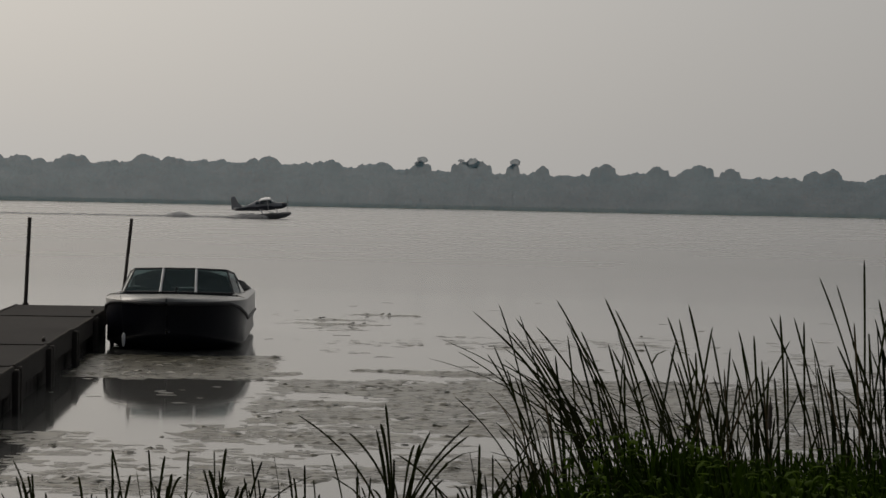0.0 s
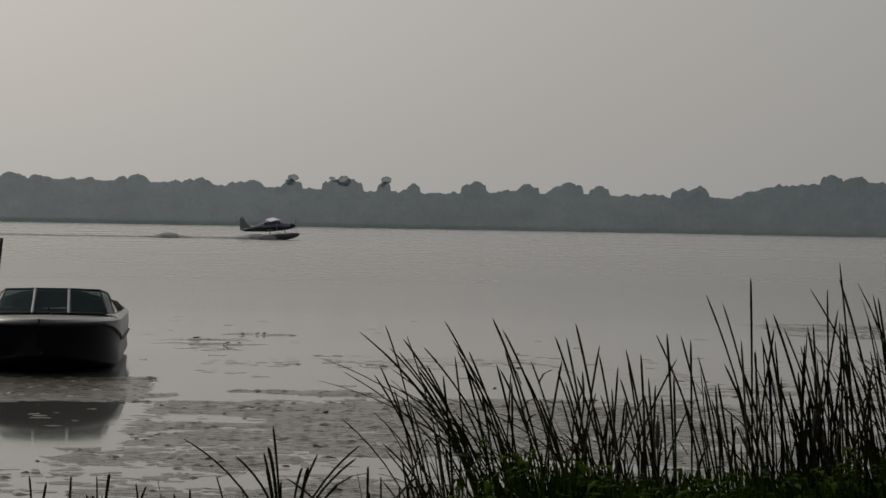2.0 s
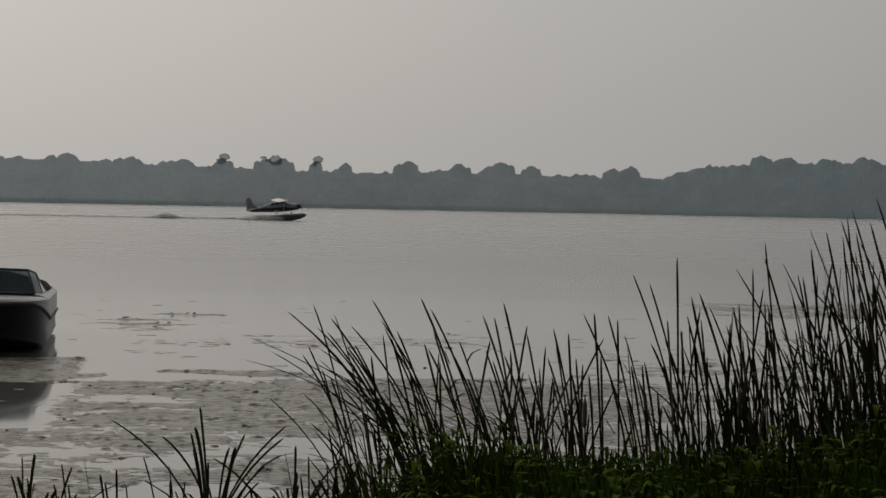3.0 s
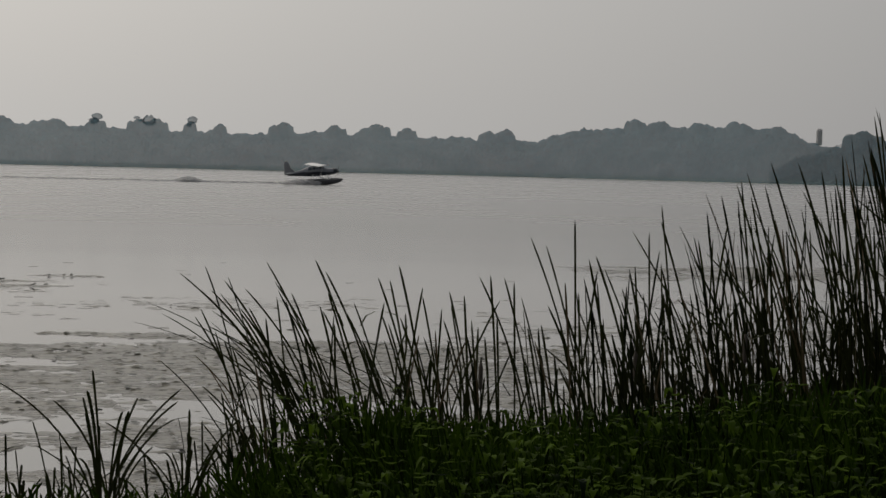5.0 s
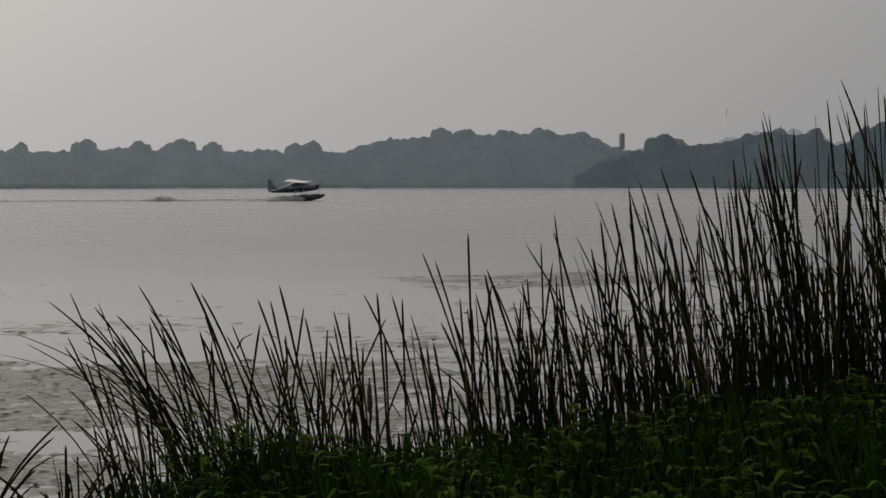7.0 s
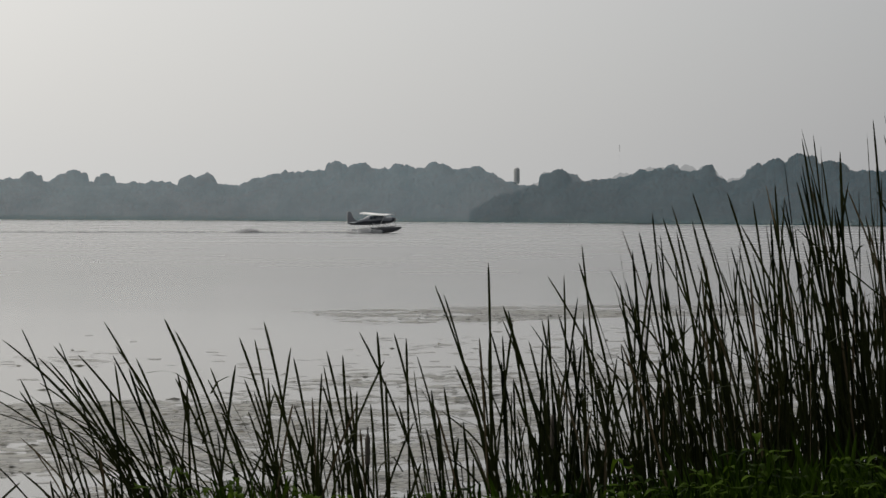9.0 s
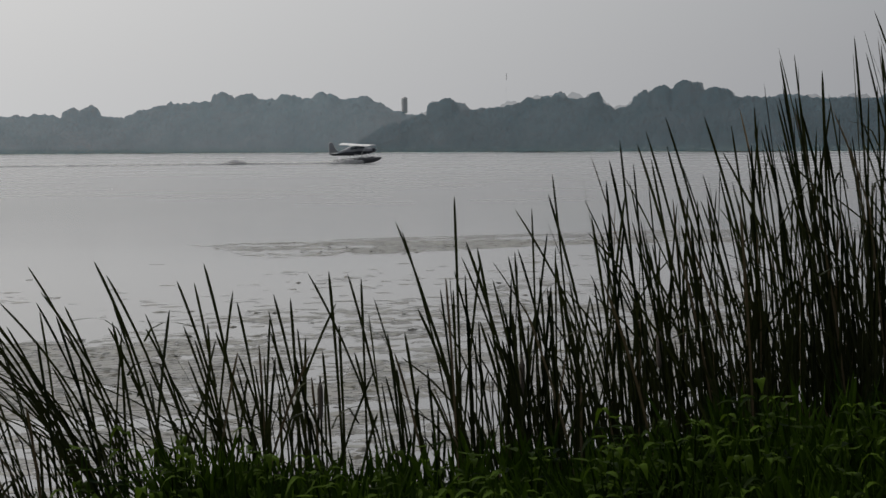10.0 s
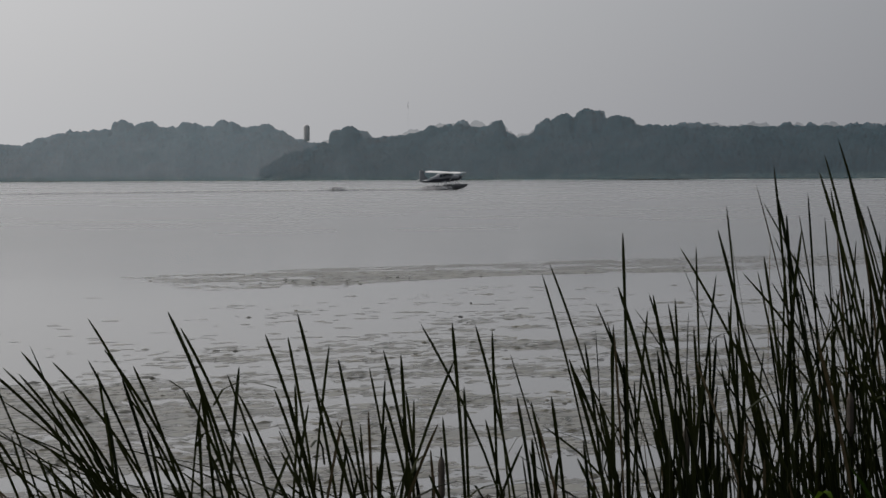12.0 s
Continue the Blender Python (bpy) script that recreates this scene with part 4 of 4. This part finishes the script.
def build_wake():
    """Broken foam, long ripples and a lump of spray that follow the floats."""
    r2 = random.Random(3)
    wake = empty("wake")
    # spray off the float steps
    verts, faces = [], []

    def fleck(x, y, z, a, b, c):
        k = len(verts)
        verts.extend([(x - a, y, z), (x, y - b, z), (x + a, y, z), (x, y + b, z), (x + 0.2 * a, y, z + c), (x - 0.2 * a, y, z - 0.3 * c)])
        faces.extend([(k, k + 1, k + 4), (k + 1, k + 2, k + 4), (k + 2, k + 3, k + 4), (k + 3, k, k + 4), (k, k + 5, k + 1), (k + 1, k + 5, k + 2), (k + 2, k + 5, k + 3), (k + 3, k + 5, k)])

    for i in range(520):
        u = r2.random()
        side = r2.choice((-1.6, -1.6, 1.2))
        fleck(0.6 - 5.6 * u, side + r2.uniform(-1, 1) * (0.25 + 0.9 * u), 0.03 + r2.random() ** 1.6 * 0.62 * math.sin(math.pi * min(1, 0.15 + 0.85 * u)), r2.uniform(0.12, 0.45), r2.uniform(0.05, 0.15), r2.uniform(0.05, 0.17))
    ob = new("spray", raw_mesh("spray", verts, faces, FOAM))
    tagged(ob, kind="stuff")
    ob.parent = wake
    # trailing foam flecks
    verts, faces = [], []
    for i in range(620):
        u = r2.random() ** 1.4
        fleck(-4 - 120 * u, -0.6 + r2.uniform(-1, 1) * (1.2 + 2 * u), 0.02, r2.uniform(0.4, 2.2), r2.uniform(0.05, 0.2), r2.uniform(0.10, 0.34) * (1 - 0.6 * u))
    ob = new("foam_trail", raw_mesh("foam_trail", verts, faces, FOAM))
    tagged(ob, kind="stuff")
    ob.parent = wake
    # low wave on each side of the trail, the near one in dark-painted water
    for y0, z in ((-2.6, 0.15), (2.6, 0.20)):
        bm = bmesh.new()
        rows = []
        for k in range(60):
            x = -3 - 2.6 * k
            h = z * (0.5 + 0.6 * abs(noise.noise((x * 0.11, y0, 2)))) * (1 if k < 40 else (60 - k) / 20)
            y = y0 + math.copysign(0.012 * (-x), y0) + 0.15 * math.sin(k * 0.9)
            rows.append([(x, y - 0.9, -0.02), (x, y - 0.3, h * 0.7), (x, y, h), (x, y + 0.3, h * 0.7), (x, y + 0.9, -0.02)])
        loft(bm, rows, close=False, caps=False)
        part("bow_wave", bm, DARK_WAVE_FACE if y0 < 0 else WATER, wake, smooth=True)
    tagged(wake, "white foam trail and low waves behind the floats", "wake")
    # breaking hump further astern
    hump = empty("wake_splash")
    bm = bmesh.new()
    rows = []
    for k in range(13):
        x = -3.0 + 0.5 * k
        h = 0.50 * math.exp(-((x) / 1.3) ** 2) + 0.10 * abs(math.sin(k * 1.7))
        rows.append([(x, -1.6, -0.02), (x, -0.8, h * 0.6), (x, -0.2, h), (x, 0.4, h * 0.8), (x, 1.4, -0.02)])
    loft(bm, rows, close=False, caps=False)
    part("wave_crest", bm, WATER, hump, smooth=True)
    verts, faces = [], []
    for i in range(300):
        x = r2.gauss(0, 1.6)
        fleck(x, r2.uniform(-1.9, -0.3), 0.05 + r2.random() * 0.62 * math.exp(-(x / 1.7) ** 2), r2.uniform(0.12, 0.4), r2.uniform(0.05, 0.12), r2.uniform(0.05, 0.16))
    ob = new("foam", raw_mesh("foam", verts, faces, FOAM))
    tagged(ob, kind="stuff")
    ob.parent = hump
    tagged(hump, "breaking white hump of water in the wake", "wave")
    return wake, hump


WAKE, HUMP = build_wake()


# ---------------------------------------------------------------- reeds, grass and herbs on the near bank
class Blades:
    """Gathers long folded leaves into one mesh."""

    def __init__(self):
        self.v, self.f = [], []

    def add(self, base, height, lean, bend, width, seg=6, twist=0.0, droop=0.0, kink=0.0):
        """lean: heading of the bend in radians; bend: how far the tip goes sideways, as a share of the height;
        kink: how sharply the last stretch is broken over."""
        bx, by, bz = base
        dx, dy = math.cos(lean), math.sin(lean)
        k0 = len(self.v)
        face = rng.uniform(0, math.pi) if twist == 0 else twist
        for i in range(seg + 1):
            u = 1 - (1 - i / seg) ** 2.1
            side = bend * height * (0.25 * u + 0.75 * u ** 2.2) + kink * height * max(0, u - 0.84)
            z = bz + height * (u - 0.5 * bend * bend * u ** 2.5) - droop * height * max(0, u - 0.55) ** 2 * 4 - abs(kink) * 0.45 * height * max(0, u - 0.84)
            w = width * (1 - u ** 60) * (0.78 + 0.34 * u * u) + 0.0008
            px, py = bx + dx * side, by + dy * side
            sx, sy = math.cos(face) * w / 2, math.sin(face) * w / 2
            fx, fy = -math.sin(face) * w * 0.18, math.cos(face) * w * 0.18
            self.v += [(px - sx, py - sy, z), (px + fx, py + fy, z), (px + sx, py + sy, z)]
            if i:
                a, b = k0 + 3 * (i - 1), k0 + 3 * i
                self.f += [(a, a + 1, b + 1, b), (a + 1, a + 2, b + 2, b + 1)]

    def mesh(self, name, material):
        return raw_mesh(name, self.v, self.f, material, True)


WIND = math.pi  # leaves lean towards -x


def reed_top(x):
    """Height of the reed tips above the lake along the stand."""
    return float(np.interp(x, (0.5, 1.0, 1.4, 2.0, 2.3, 2.8, 3.2, 3.7, 4.1, 4.5, 4.9, 6.0), (1.70, 1.80, 1.78, 1.66, 1.72, 1.90, 2.03, 2.20, 2.42, 2.62, 2.85, 3.1)))


def stand(x, u):
    """A place in the reed stand: u from its lake side (0) to its bank side (1)."""
    return float(np.interp(x, (0.9, 1.8, 2.5, 3.2, 5.0), (11.5, 11.3, 10.7, 10.4, 10.2))) + 0.55 - 1.1 * u


def build_reeds():
    green, dry = Blades(), Blades()
    for i in range(680):
        x = 0.95 + 5.6 * rng.random()
        if rng.random() > float(np.interp(x, (0.9, 1.6, 2.6, 3.3, 3.8, 6.5), (0.22, 0.26, 0.34, 0.66, 0.9, 1.0))):
            continue
        y = stand(x, rng.random())
        if x < 3.2:
            # in its thin part the stand breaks up into separate clumps
            j = round((x - 1.12) / 0.37)
            x = 1.12 + 0.37 * j + rng.gauss(0, 0.07)
            y = stand(x, 0.5) + 0.28 * math.sin(2.4 * j) + rng.gauss(0, 0.13)
        z = max(-0.35, min(0.25, ground_z(x, y)))
        edge = max(0, 1 - (x - 1.0) / 0.9)
        # the leaves of one plant fan out from one foot and lean with the wind
        head = rng.gauss(0, 0.5) if rng.random() < 0.16 else WIND + rng.gauss(0, 0.5)
        bend = 0.05 + 0.18 * edge + 0.13 * max(0, min(1, (2.7 - x) / 1.2)) + 0.20 * rng.random() ** 1.5
        top = reed_top(x) * (1 - 0.42 * rng.random() ** 1.1)
        for k in range(rng.choice((3, 4, 4, 5, 6))):
            h = (top - z) * (1 if k == 0 else rng.uniform(0.36, 0.94)) / (1 - 0.4 * bend * bend)
            kind = dry if rng.random() < 0.09 else green
            kind.add((x + (rng.gauss(0, 0.14) if x > 3.2 else rng.gauss(0, 0.06)), y + rng.gauss(0, 0.12), z), h, head + rng.gauss(0, 0.45), bend * rng.uniform(0.3, 1.35 if x > 1.5 else 1.05) + rng.gauss(0, 0.07), rng.uniform(0.0095, 0.0145) * (1.0 if x < 3.0 else 0.85),
                     9, rng.gauss(0, 0.5) or 0.1, rng.uniform(0.4, 1.0) if k and rng.random() < 0.14 else 0, rng.uniform(-0.9, 1.3) if k and x > 1.6 and rng.random() < 0.3 else 0)
    # low growth that fills the foot of the thick part of the stand
    for i in range(230):
        x = 2.9 + 3.6 * rng.random() ** 0.8
        y = stand(x, 0.3 + 0.8 * rng.random())
        z = max(-0.3, min(0.3, ground_z(x, y)))
        top = reed_top(x) * rng.uniform(0.42, 0.68)
        for k in range(3):
            green.add((x + rng.gauss(0, 0.12), y + rng.gauss(0, 0.1), z), (top - z) * rng.uniform(0.7, 1), WIND + rng.gauss(0, 1.1), rng.uniform(0.02, 0.3), rng.uniform(0.010, 0.015), 7, rng.gauss(0, 0.5) or 0.1)
    # broken and folded leaves across the stand
    for i in range(34):
        x = 1.2 + 4.2 * rng.random()
        y = stand(x, rng.random())
        green.add((x, y, reed_top(x) * rng.uniform(0.55, 0.85)), rng.uniform(0.12, 0.3), rng.choice((0, math.pi)) + rng.gauss(0, 0.4), rng.uniform(0.9, 1.4), 0.015, 6)
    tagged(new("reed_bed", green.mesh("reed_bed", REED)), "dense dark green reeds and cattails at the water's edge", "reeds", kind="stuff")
    tagged(new("dry_reeds", dry.mesh("dry_reeds", REED_DRY)), "withered brown leaves among the reeds", "reeds", kind="stuff")
    # short shoots along the open shore
    shoots = Blades()
    for i in range(115):
        x, y = rng.uniform(-3.4, 1.0), rng.uniform(10.5, 11.5)
        z = max(-0.1, ground_z(x, y))
        top = 0.60 + 0.34 * rng.random() ** 2.2 + 0.04 * (11 - y)
        shoots.add((x, y, z), top - z, WIND + rng.gauss(0, 1.2), rng.uniform(0.02, 0.28), rng.uniform(0.009, 0.014), 6, rng.gauss(0, 0.5) or 0.1)
    tagged(new("shore_shoots", shoots.mesh("shore_shoots", REED)), "short dark reed shoots along the open shore", "reeds", kind="stuff")


def reed_thing(tip, leaves, label):
    """One reed that stands out: leaves as (share of height, heading of bend, bend)."""
    tx, ty, tz = tip
    ob = None
    h0, b0, l0 = None, None, None
    for share, lean, bend in leaves:
        if ob is None:
            z = max(-0.2, min(0.2, ground_z(tx, ty)))
            h = (tz - z) / (1 - 0.5 * bend * bend)
            x, y = tx - math.cos(lean) * bend * h, ty - math.sin(lean) * bend * h
            ob = empty("reed", Matrix.Translation((x, y, z)))
            h0 = h
        bl = Blades()
        foot = (0, 0, 0) if share == 1 else (rng.gauss(0, 0.07), rng.gauss(0, 0.08), 0)
        bl.add(foot, h0 * share, lean, bend, rng.uniform(0.0105, 0.0145), 12, rng.uniform(-0.4, 0.4) or 0.1)
        leaf = new("leaf", bl.mesh("leaf", REED))
        leaf.parent = ob
    bm = bmesh.new()
    tube(bm, [(0, 0, -0.15), (0, 0, 0.3), (-0.01, 0, 0.62)], [0.008, 0.007, 0.004], 7)
    part("sheath", bm, REED, ob)
    tagged(ob, label, "reed", "tall single reeds")


def build_single_reeds():
    tall = "tall dark green reed standing out of the bed"
    reed_thing((2.59, 10.13, 2.15), ((1, WIND, 0.02), (0.86, 0.4, 0.10), (0.7, WIND, 0.14)), tall)
    reed_thing((3.13, 10.25, 2.24), ((1, WIND, 0.07), (0.8, WIND, 0.16), (0.75, 0.3, 0.1)), tall)
    reed_thing((2.38, 10.29, 2.04), ((1, WIND, 0.22), (0.93, WIND + 0.3, 0.14), (0.8, WIND, 0.25)), tall)
    reed_thing((1.81, 11.28, 1.82), ((1, WIND, 0.14), (0.85, WIND, 0.20), (0.7, 0.2, 0.10)), tall)
    # tips along the middle of the stand, each with its lean
    for tx, tz, bend in ((1.69, 1.74, 0.20), (1.94, 1.64, 0.12), (2.08, 1.68, 0.14), (2.29, 1.79, 0.05), (2.36, 1.78, 0.16), (2.41, 1.76, 0.02), (2.57, 1.98, 0.18), (2.84, 1.93, 0.20), (3.02, 1.86, 0.12), (3.12, 2.08, 0.02), (3.40, 2.04, 0.10), (3.57, 2.14, -0.08)):
        lean = WIND if bend > 0 else 0.0
        reed_thing((tx, stand(tx, 0.5), tz), ((1, lean, abs(bend)), (rng.uniform(0.78, 0.92), WIND + 0.3, abs(bend) + rng.uniform(-0.02, 0.12)), (rng.uniform(0.5, 0.75), rng.choice((WIND, 0.2)), rng.uniform(0.05, 0.22))), "upright dark reed in the middle of the bed")
    # the tallest, where the stand is thickest
    for tx, tz, bend in ((3.70, 2.30, 0.12), (3.78, 2.36, 0.16), (3.97, 2.50, 0.20), (4.11, 2.46, 0.10), (4.23, 2.55, 0.05), (4.35, 2.56, 0.16), (4.44, 2.80, 0.08), (4.59, 2.72, 0.03), (4.64, 2.56, -0.10), (4.87, 3.01, 0.24), (4.91, 2.83, 0.10), (5.2, 2.9, 0.12), (5.5, 3.0, 0.15)):
        lean = WIND if bend > 0 else 0.0
        reed_thing((tx, stand(tx, 0.5), tz), ((1, lean, abs(bend)), (rng.uniform(0.82, 0.94), WIND + 0.3, abs(bend) + rng.uniform(-0.02, 0.1)), (rng.uniform(0.6, 0.8), rng.choice((WIND, 0.2)), rng.uniform(0.05, 0.2))), "very tall dark reed in the thick of the bed")
    # the open edge, arched over the water
    for tx, tz, bend in ((0.31, 1.56, 0.66), (0.22, 1.44, 0.74), (0.36, 1.39, 0.80), (0.45, 1.26, 0.90), (0.56, 1.19, 0.95), (0.49, 1.75, 0.48), (0.59, 1.67, 0.46), (0.68, 1.65, 0.42), (0.90, 1.65, 0.40), (1.02, 1.82, 0.30), (1.07, 1.70, 0.34), (1.31, 1.84, 0.24), (1.38, 1.77, 0.27), (0.77, 1.70, 0.36)):
        reed_thing((tx, 11.45 + 0.1 * math.sin(9 * tx), tz), ((1, WIND, bend), (0.88, WIND + 0.15, bend * 0.8), (0.72, WIND - 0.2, bend * 0.9)), "slender reed bent low over the water by the wind")
    # cattail heads
    for x, y, z in ((3.05, 10.4, 1.42), (3.6, 10.1, 1.55), (2.25, 10.9, 1.30)):
        ob = empty("cattail", Matrix.Translation((x, y, 0)))
        bm = bmesh.new()
        tube(bm, [(0, 0, -0.2), (0.01, 0, z * 0.6), (0, 0, z)], [0.008, 0.006, 0.004], 6)
        part("stem", bm, REED, ob)
        bm = bmesh.new()
        tube(bm, [(0, 0, z - 0.20), (0, 0, z - 0.18), (0, 0, z - 0.06), (0, 0, z - 0.03)], [0.006, 0.014, 0.014, 0.005], 8)
        part("seed_head", bm, BARK, ob, "brown seed head")
        tagged(ob, "brown cattail among green reeds", "cattail", "cattails")


def veg_top(x, y):
    """Height of the bank's growth above the lake."""
    right = min(1, max(0, (x - 2.2) / 2.2))
    left = min(1, max(0, (1.5 - x) / 0.9))
    return 1.14 + 0.48 * right - 0.25 * left + 0.16 * noise.noise((x * 1.3, y * 1.1, 6)) + 0.08 * noise.noise((x * 4, y * 3, 2))


def build_grass():
    g = Blades()
    for i in range(30000):
        x = rng.uniform(-3.4, 7.5)
        y = 6.4 + 5.0 * rng.random()
        lim = near_shore(x) - (1.25 if 0.7 < x < 1.5 else 0.75 if x > 0.7 else 0.35)
        if y > lim or (x < 0.7 and (y > 10.9 or rng.random() < 0.35)):
            continue
        z = ground_z(x, y)
        h = (veg_top(x, y) - z) * (0.92 - 0.6 * rng.random() ** 1.1)
        if x < 0.7:
            h *= rng.uniform(0.45, 0.8)
        g.add((x, y, z), max(0.12, h), rng.uniform(0, 6.28), rng.uniform(0.15, 0.65), rng.uniform(0.008, 0.018), 4)
    # a thick fringe under the reeds
    for i in range(13000):
        x = rng.uniform(1.4, 5.5)
        y = near_shore(x) - (1.1 if x < 1.5 else 0.7) - 2.0 * rng.random() ** 1.3
        z = ground_z(x, y)
        h = (veg_top(x, y) - z) * rng.uniform(0.5, 1.0)
        g.add((x, y, z), max(0.12, h), rng.uniform(0, 6.28), rng.uniform(0.1, 0.55), rng.uniform(0.008, 0.017), 4)
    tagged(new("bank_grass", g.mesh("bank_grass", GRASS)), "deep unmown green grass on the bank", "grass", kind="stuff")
    # shorter turf under the camera's way
    g = Blades()
    for i in range(45000):
        x, y = rng.uniform(-6, 8), rng.uniform(-3, 7.5)
        g.add((x, y, ground_z(x, y)), rng.uniform(0.06, 0.20), rng.uniform(0, 6.28), rng.uniform(0.2, 0.7), 0.010, 2)
    tagged(new("turf", g.mesh("turf", GRASS)), "short green turf on the bank", "grass", kind="stuff")


def tuft(x, y, top, blades, spread, label):
    z = ground_z(x, y)
    ob = empty("grass_tuft", Matrix.Translation((x, y, z)))
    # three blades that fold over, then the upright fan
    arched = ((WIND, 0.85, 0.55), (0.1, 0.62, 0.30), (WIND + 0.2, 0.55, 0.0))
    for i in range(blades):
        bl = Blades()
        if i < 3 and spread > 0.5:
            a, bend, droop = arched[i]
            share = (1.0, 1.05, 1.0)[i]
        else:
            a, bend, droop, share = rng.choice((0, math.pi)) + rng.gauss(0, 0.7), rng.uniform(0.05, 0.75) * spread, 0.35 * rng.random() if i % 4 == 0 else 0, rng.uniform(0.5, 0.95)
        bl.add((rng.uniform(-0.05, 0.05), rng.uniform(-0.05, 0.05), 0), (top - z) * share, a, bend, rng.uniform(0.012, 0.020), 11, rng.gauss(0, 0.4) or 0.1, droop)
        leaf = new("blade", bl.mesh("blade", REED))
        leaf.parent = ob
    tagged(ob, label, "grass tuft", "tufts at the water's edge")


def build_tufts():
    lab = "tall coarse grass tuft arching over the shallows"
    tuft(0.06, 10.5, 1.36, 17, 0.8, lab)
    tuft(0.50, 10.7, 1.08, 13, 0.7, lab)
    tuft(0.78, 10.8, 0.95, 9, 0.5, lab)
    tuft(-0.98, 10.9, 1.00, 11, 0.45, lab)
    small = "small upright grass tuft in the shallows"
    for x, y, top, n in ((-1.36, 10.9, 0.98, 6), (-1.62, 10.9, 0.92, 6), (-2.05, 10.8, 0.92, 6), (-2.45, 10.7, 0.84, 6), (-0.45, 10.8, 0.82, 6), (-0.2, 11.0, 0.80, 5)):
        tuft(x, y, top, n, 0.28, small)


def build_herbs():
    """Leafy weeds on the bank: stems with pairs of broad drooping leaves."""
    r2 = random.Random(21)
    lv, lf, sv = [], [], bmesh.new()

    def leaf(p, a, ln, w, drop):
        k = len(lv)
        ca, sa = math.cos(a), math.sin(a)
        for t, ww, dz in ((0, 0.02, 0), (0.3, 0.9, 0.12), (0.55, 1, 0.12), (0.8, 0.6, -0.02), (1, 0.02, -0.3)):
            cx, cy, cz = p[0] + ca * ln * t, p[1] + sa * ln * t, p[2] + dz * drop * ln
            hw = w * ww / 2
            lv.extend([(cx - sa * -hw, cy - ca * hw, cz + hw * 0.35), (cx, cy, cz), (cx + sa * -hw, cy + ca * hw, cz + hw * 0.35)])
        for j in range(4):
            q = k + 3 * j
            lf.extend([(q, q + 1, q + 4, q + 3), (q + 1, q + 2, q + 5, q + 4)])

    for i in range(2100):
        x = r2.uniform(0.95, 7.2)
        y = r2.uniform(6.8, 10.8) - 0.45 * max(0, x - 2.0)
        if x < 1.8 and r2.random() < 0.35 or y > near_shore(x) - 1.0:
            continue
        z = ground_z(x, y)
        top = veg_top(x, y) * r2.uniform(0.74, 1.03)
        h = top - z
        tx, ty = r2.gauss(0, 0.08), r2.gauss(0, 0.08)
        tube(sv, [(x, y, z), (x + tx * 0.5, y + ty * 0.5, z + h * 0.5), (x + tx, y + ty, z + h)], [0.006, 0.005, 0.003], 5, False)
        m = max(4, int(h / 0.095))
        for k in range(m):
            u = 0.25 + 0.75 * k / (m - 1)
            a = k * 1.57 + r2.uniform(-0.5, 0.5)
            for s in (0, math.pi):
                leaf((x + tx * u, y + ty * u, z + h * u), a + s, r2.uniform(0.05, 0.135) * (1.25 - 0.5 * u), r2.uniform(0.020, 0.042), r2.uniform(-0.8, 2.0))
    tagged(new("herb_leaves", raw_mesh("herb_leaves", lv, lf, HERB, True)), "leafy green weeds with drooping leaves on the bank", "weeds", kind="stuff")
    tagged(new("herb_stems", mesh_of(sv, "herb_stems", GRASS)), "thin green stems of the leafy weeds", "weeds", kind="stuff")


build_reeds()
build_single_reeds()
build_grass()
build_tufts()
build_herbs()


# ---------------------------------------------------------------- what moves
def run_x(t):
    """The plane's way along its take-off run, gathering speed."""
    return -17.29 + 8.345 * t + 0.2963 * t * t + 0.00048 * t ** 3


def run_y(x):
    return 242.6 + 0.0671 * (x + 17)


def motions():
    times = [0.5 * k for k in range(25)]
    rows, trail, hump = [], [], []
    for t in times:
        x = run_x(t)
        up = 3.2 - 1.0 * min(1, t / 8)
        lift = 0.02 + 0.10 * min(1, t / 8)
        bob = 0.03 * math.sin(t * 5.1)
        bank = 1.6
        rows.append((t, pose(x, run_y(x), lift + bob, bank, -up, 3.8)))
        trail.append((t, pose(x, run_y(x), 0, 0, 0, 3.8)))
        xs = x - (10.6 + 8.0 * min(1, t / 6.5))
        hump.append((t, pose(xs, run_y(xs), 0.02 * math.sin(t * 4), 0, 0, 3.8)))
    walk(PLANE, rows)
    walk(WAKE, trail)
    walk(HUMP, hump)
    # the propeller turns steadily
    walk(PROP, [(k * 0.1, pose(3.62, 0, 1.79, 80 * k, 0, 0)) for k in range(121)])


motions()
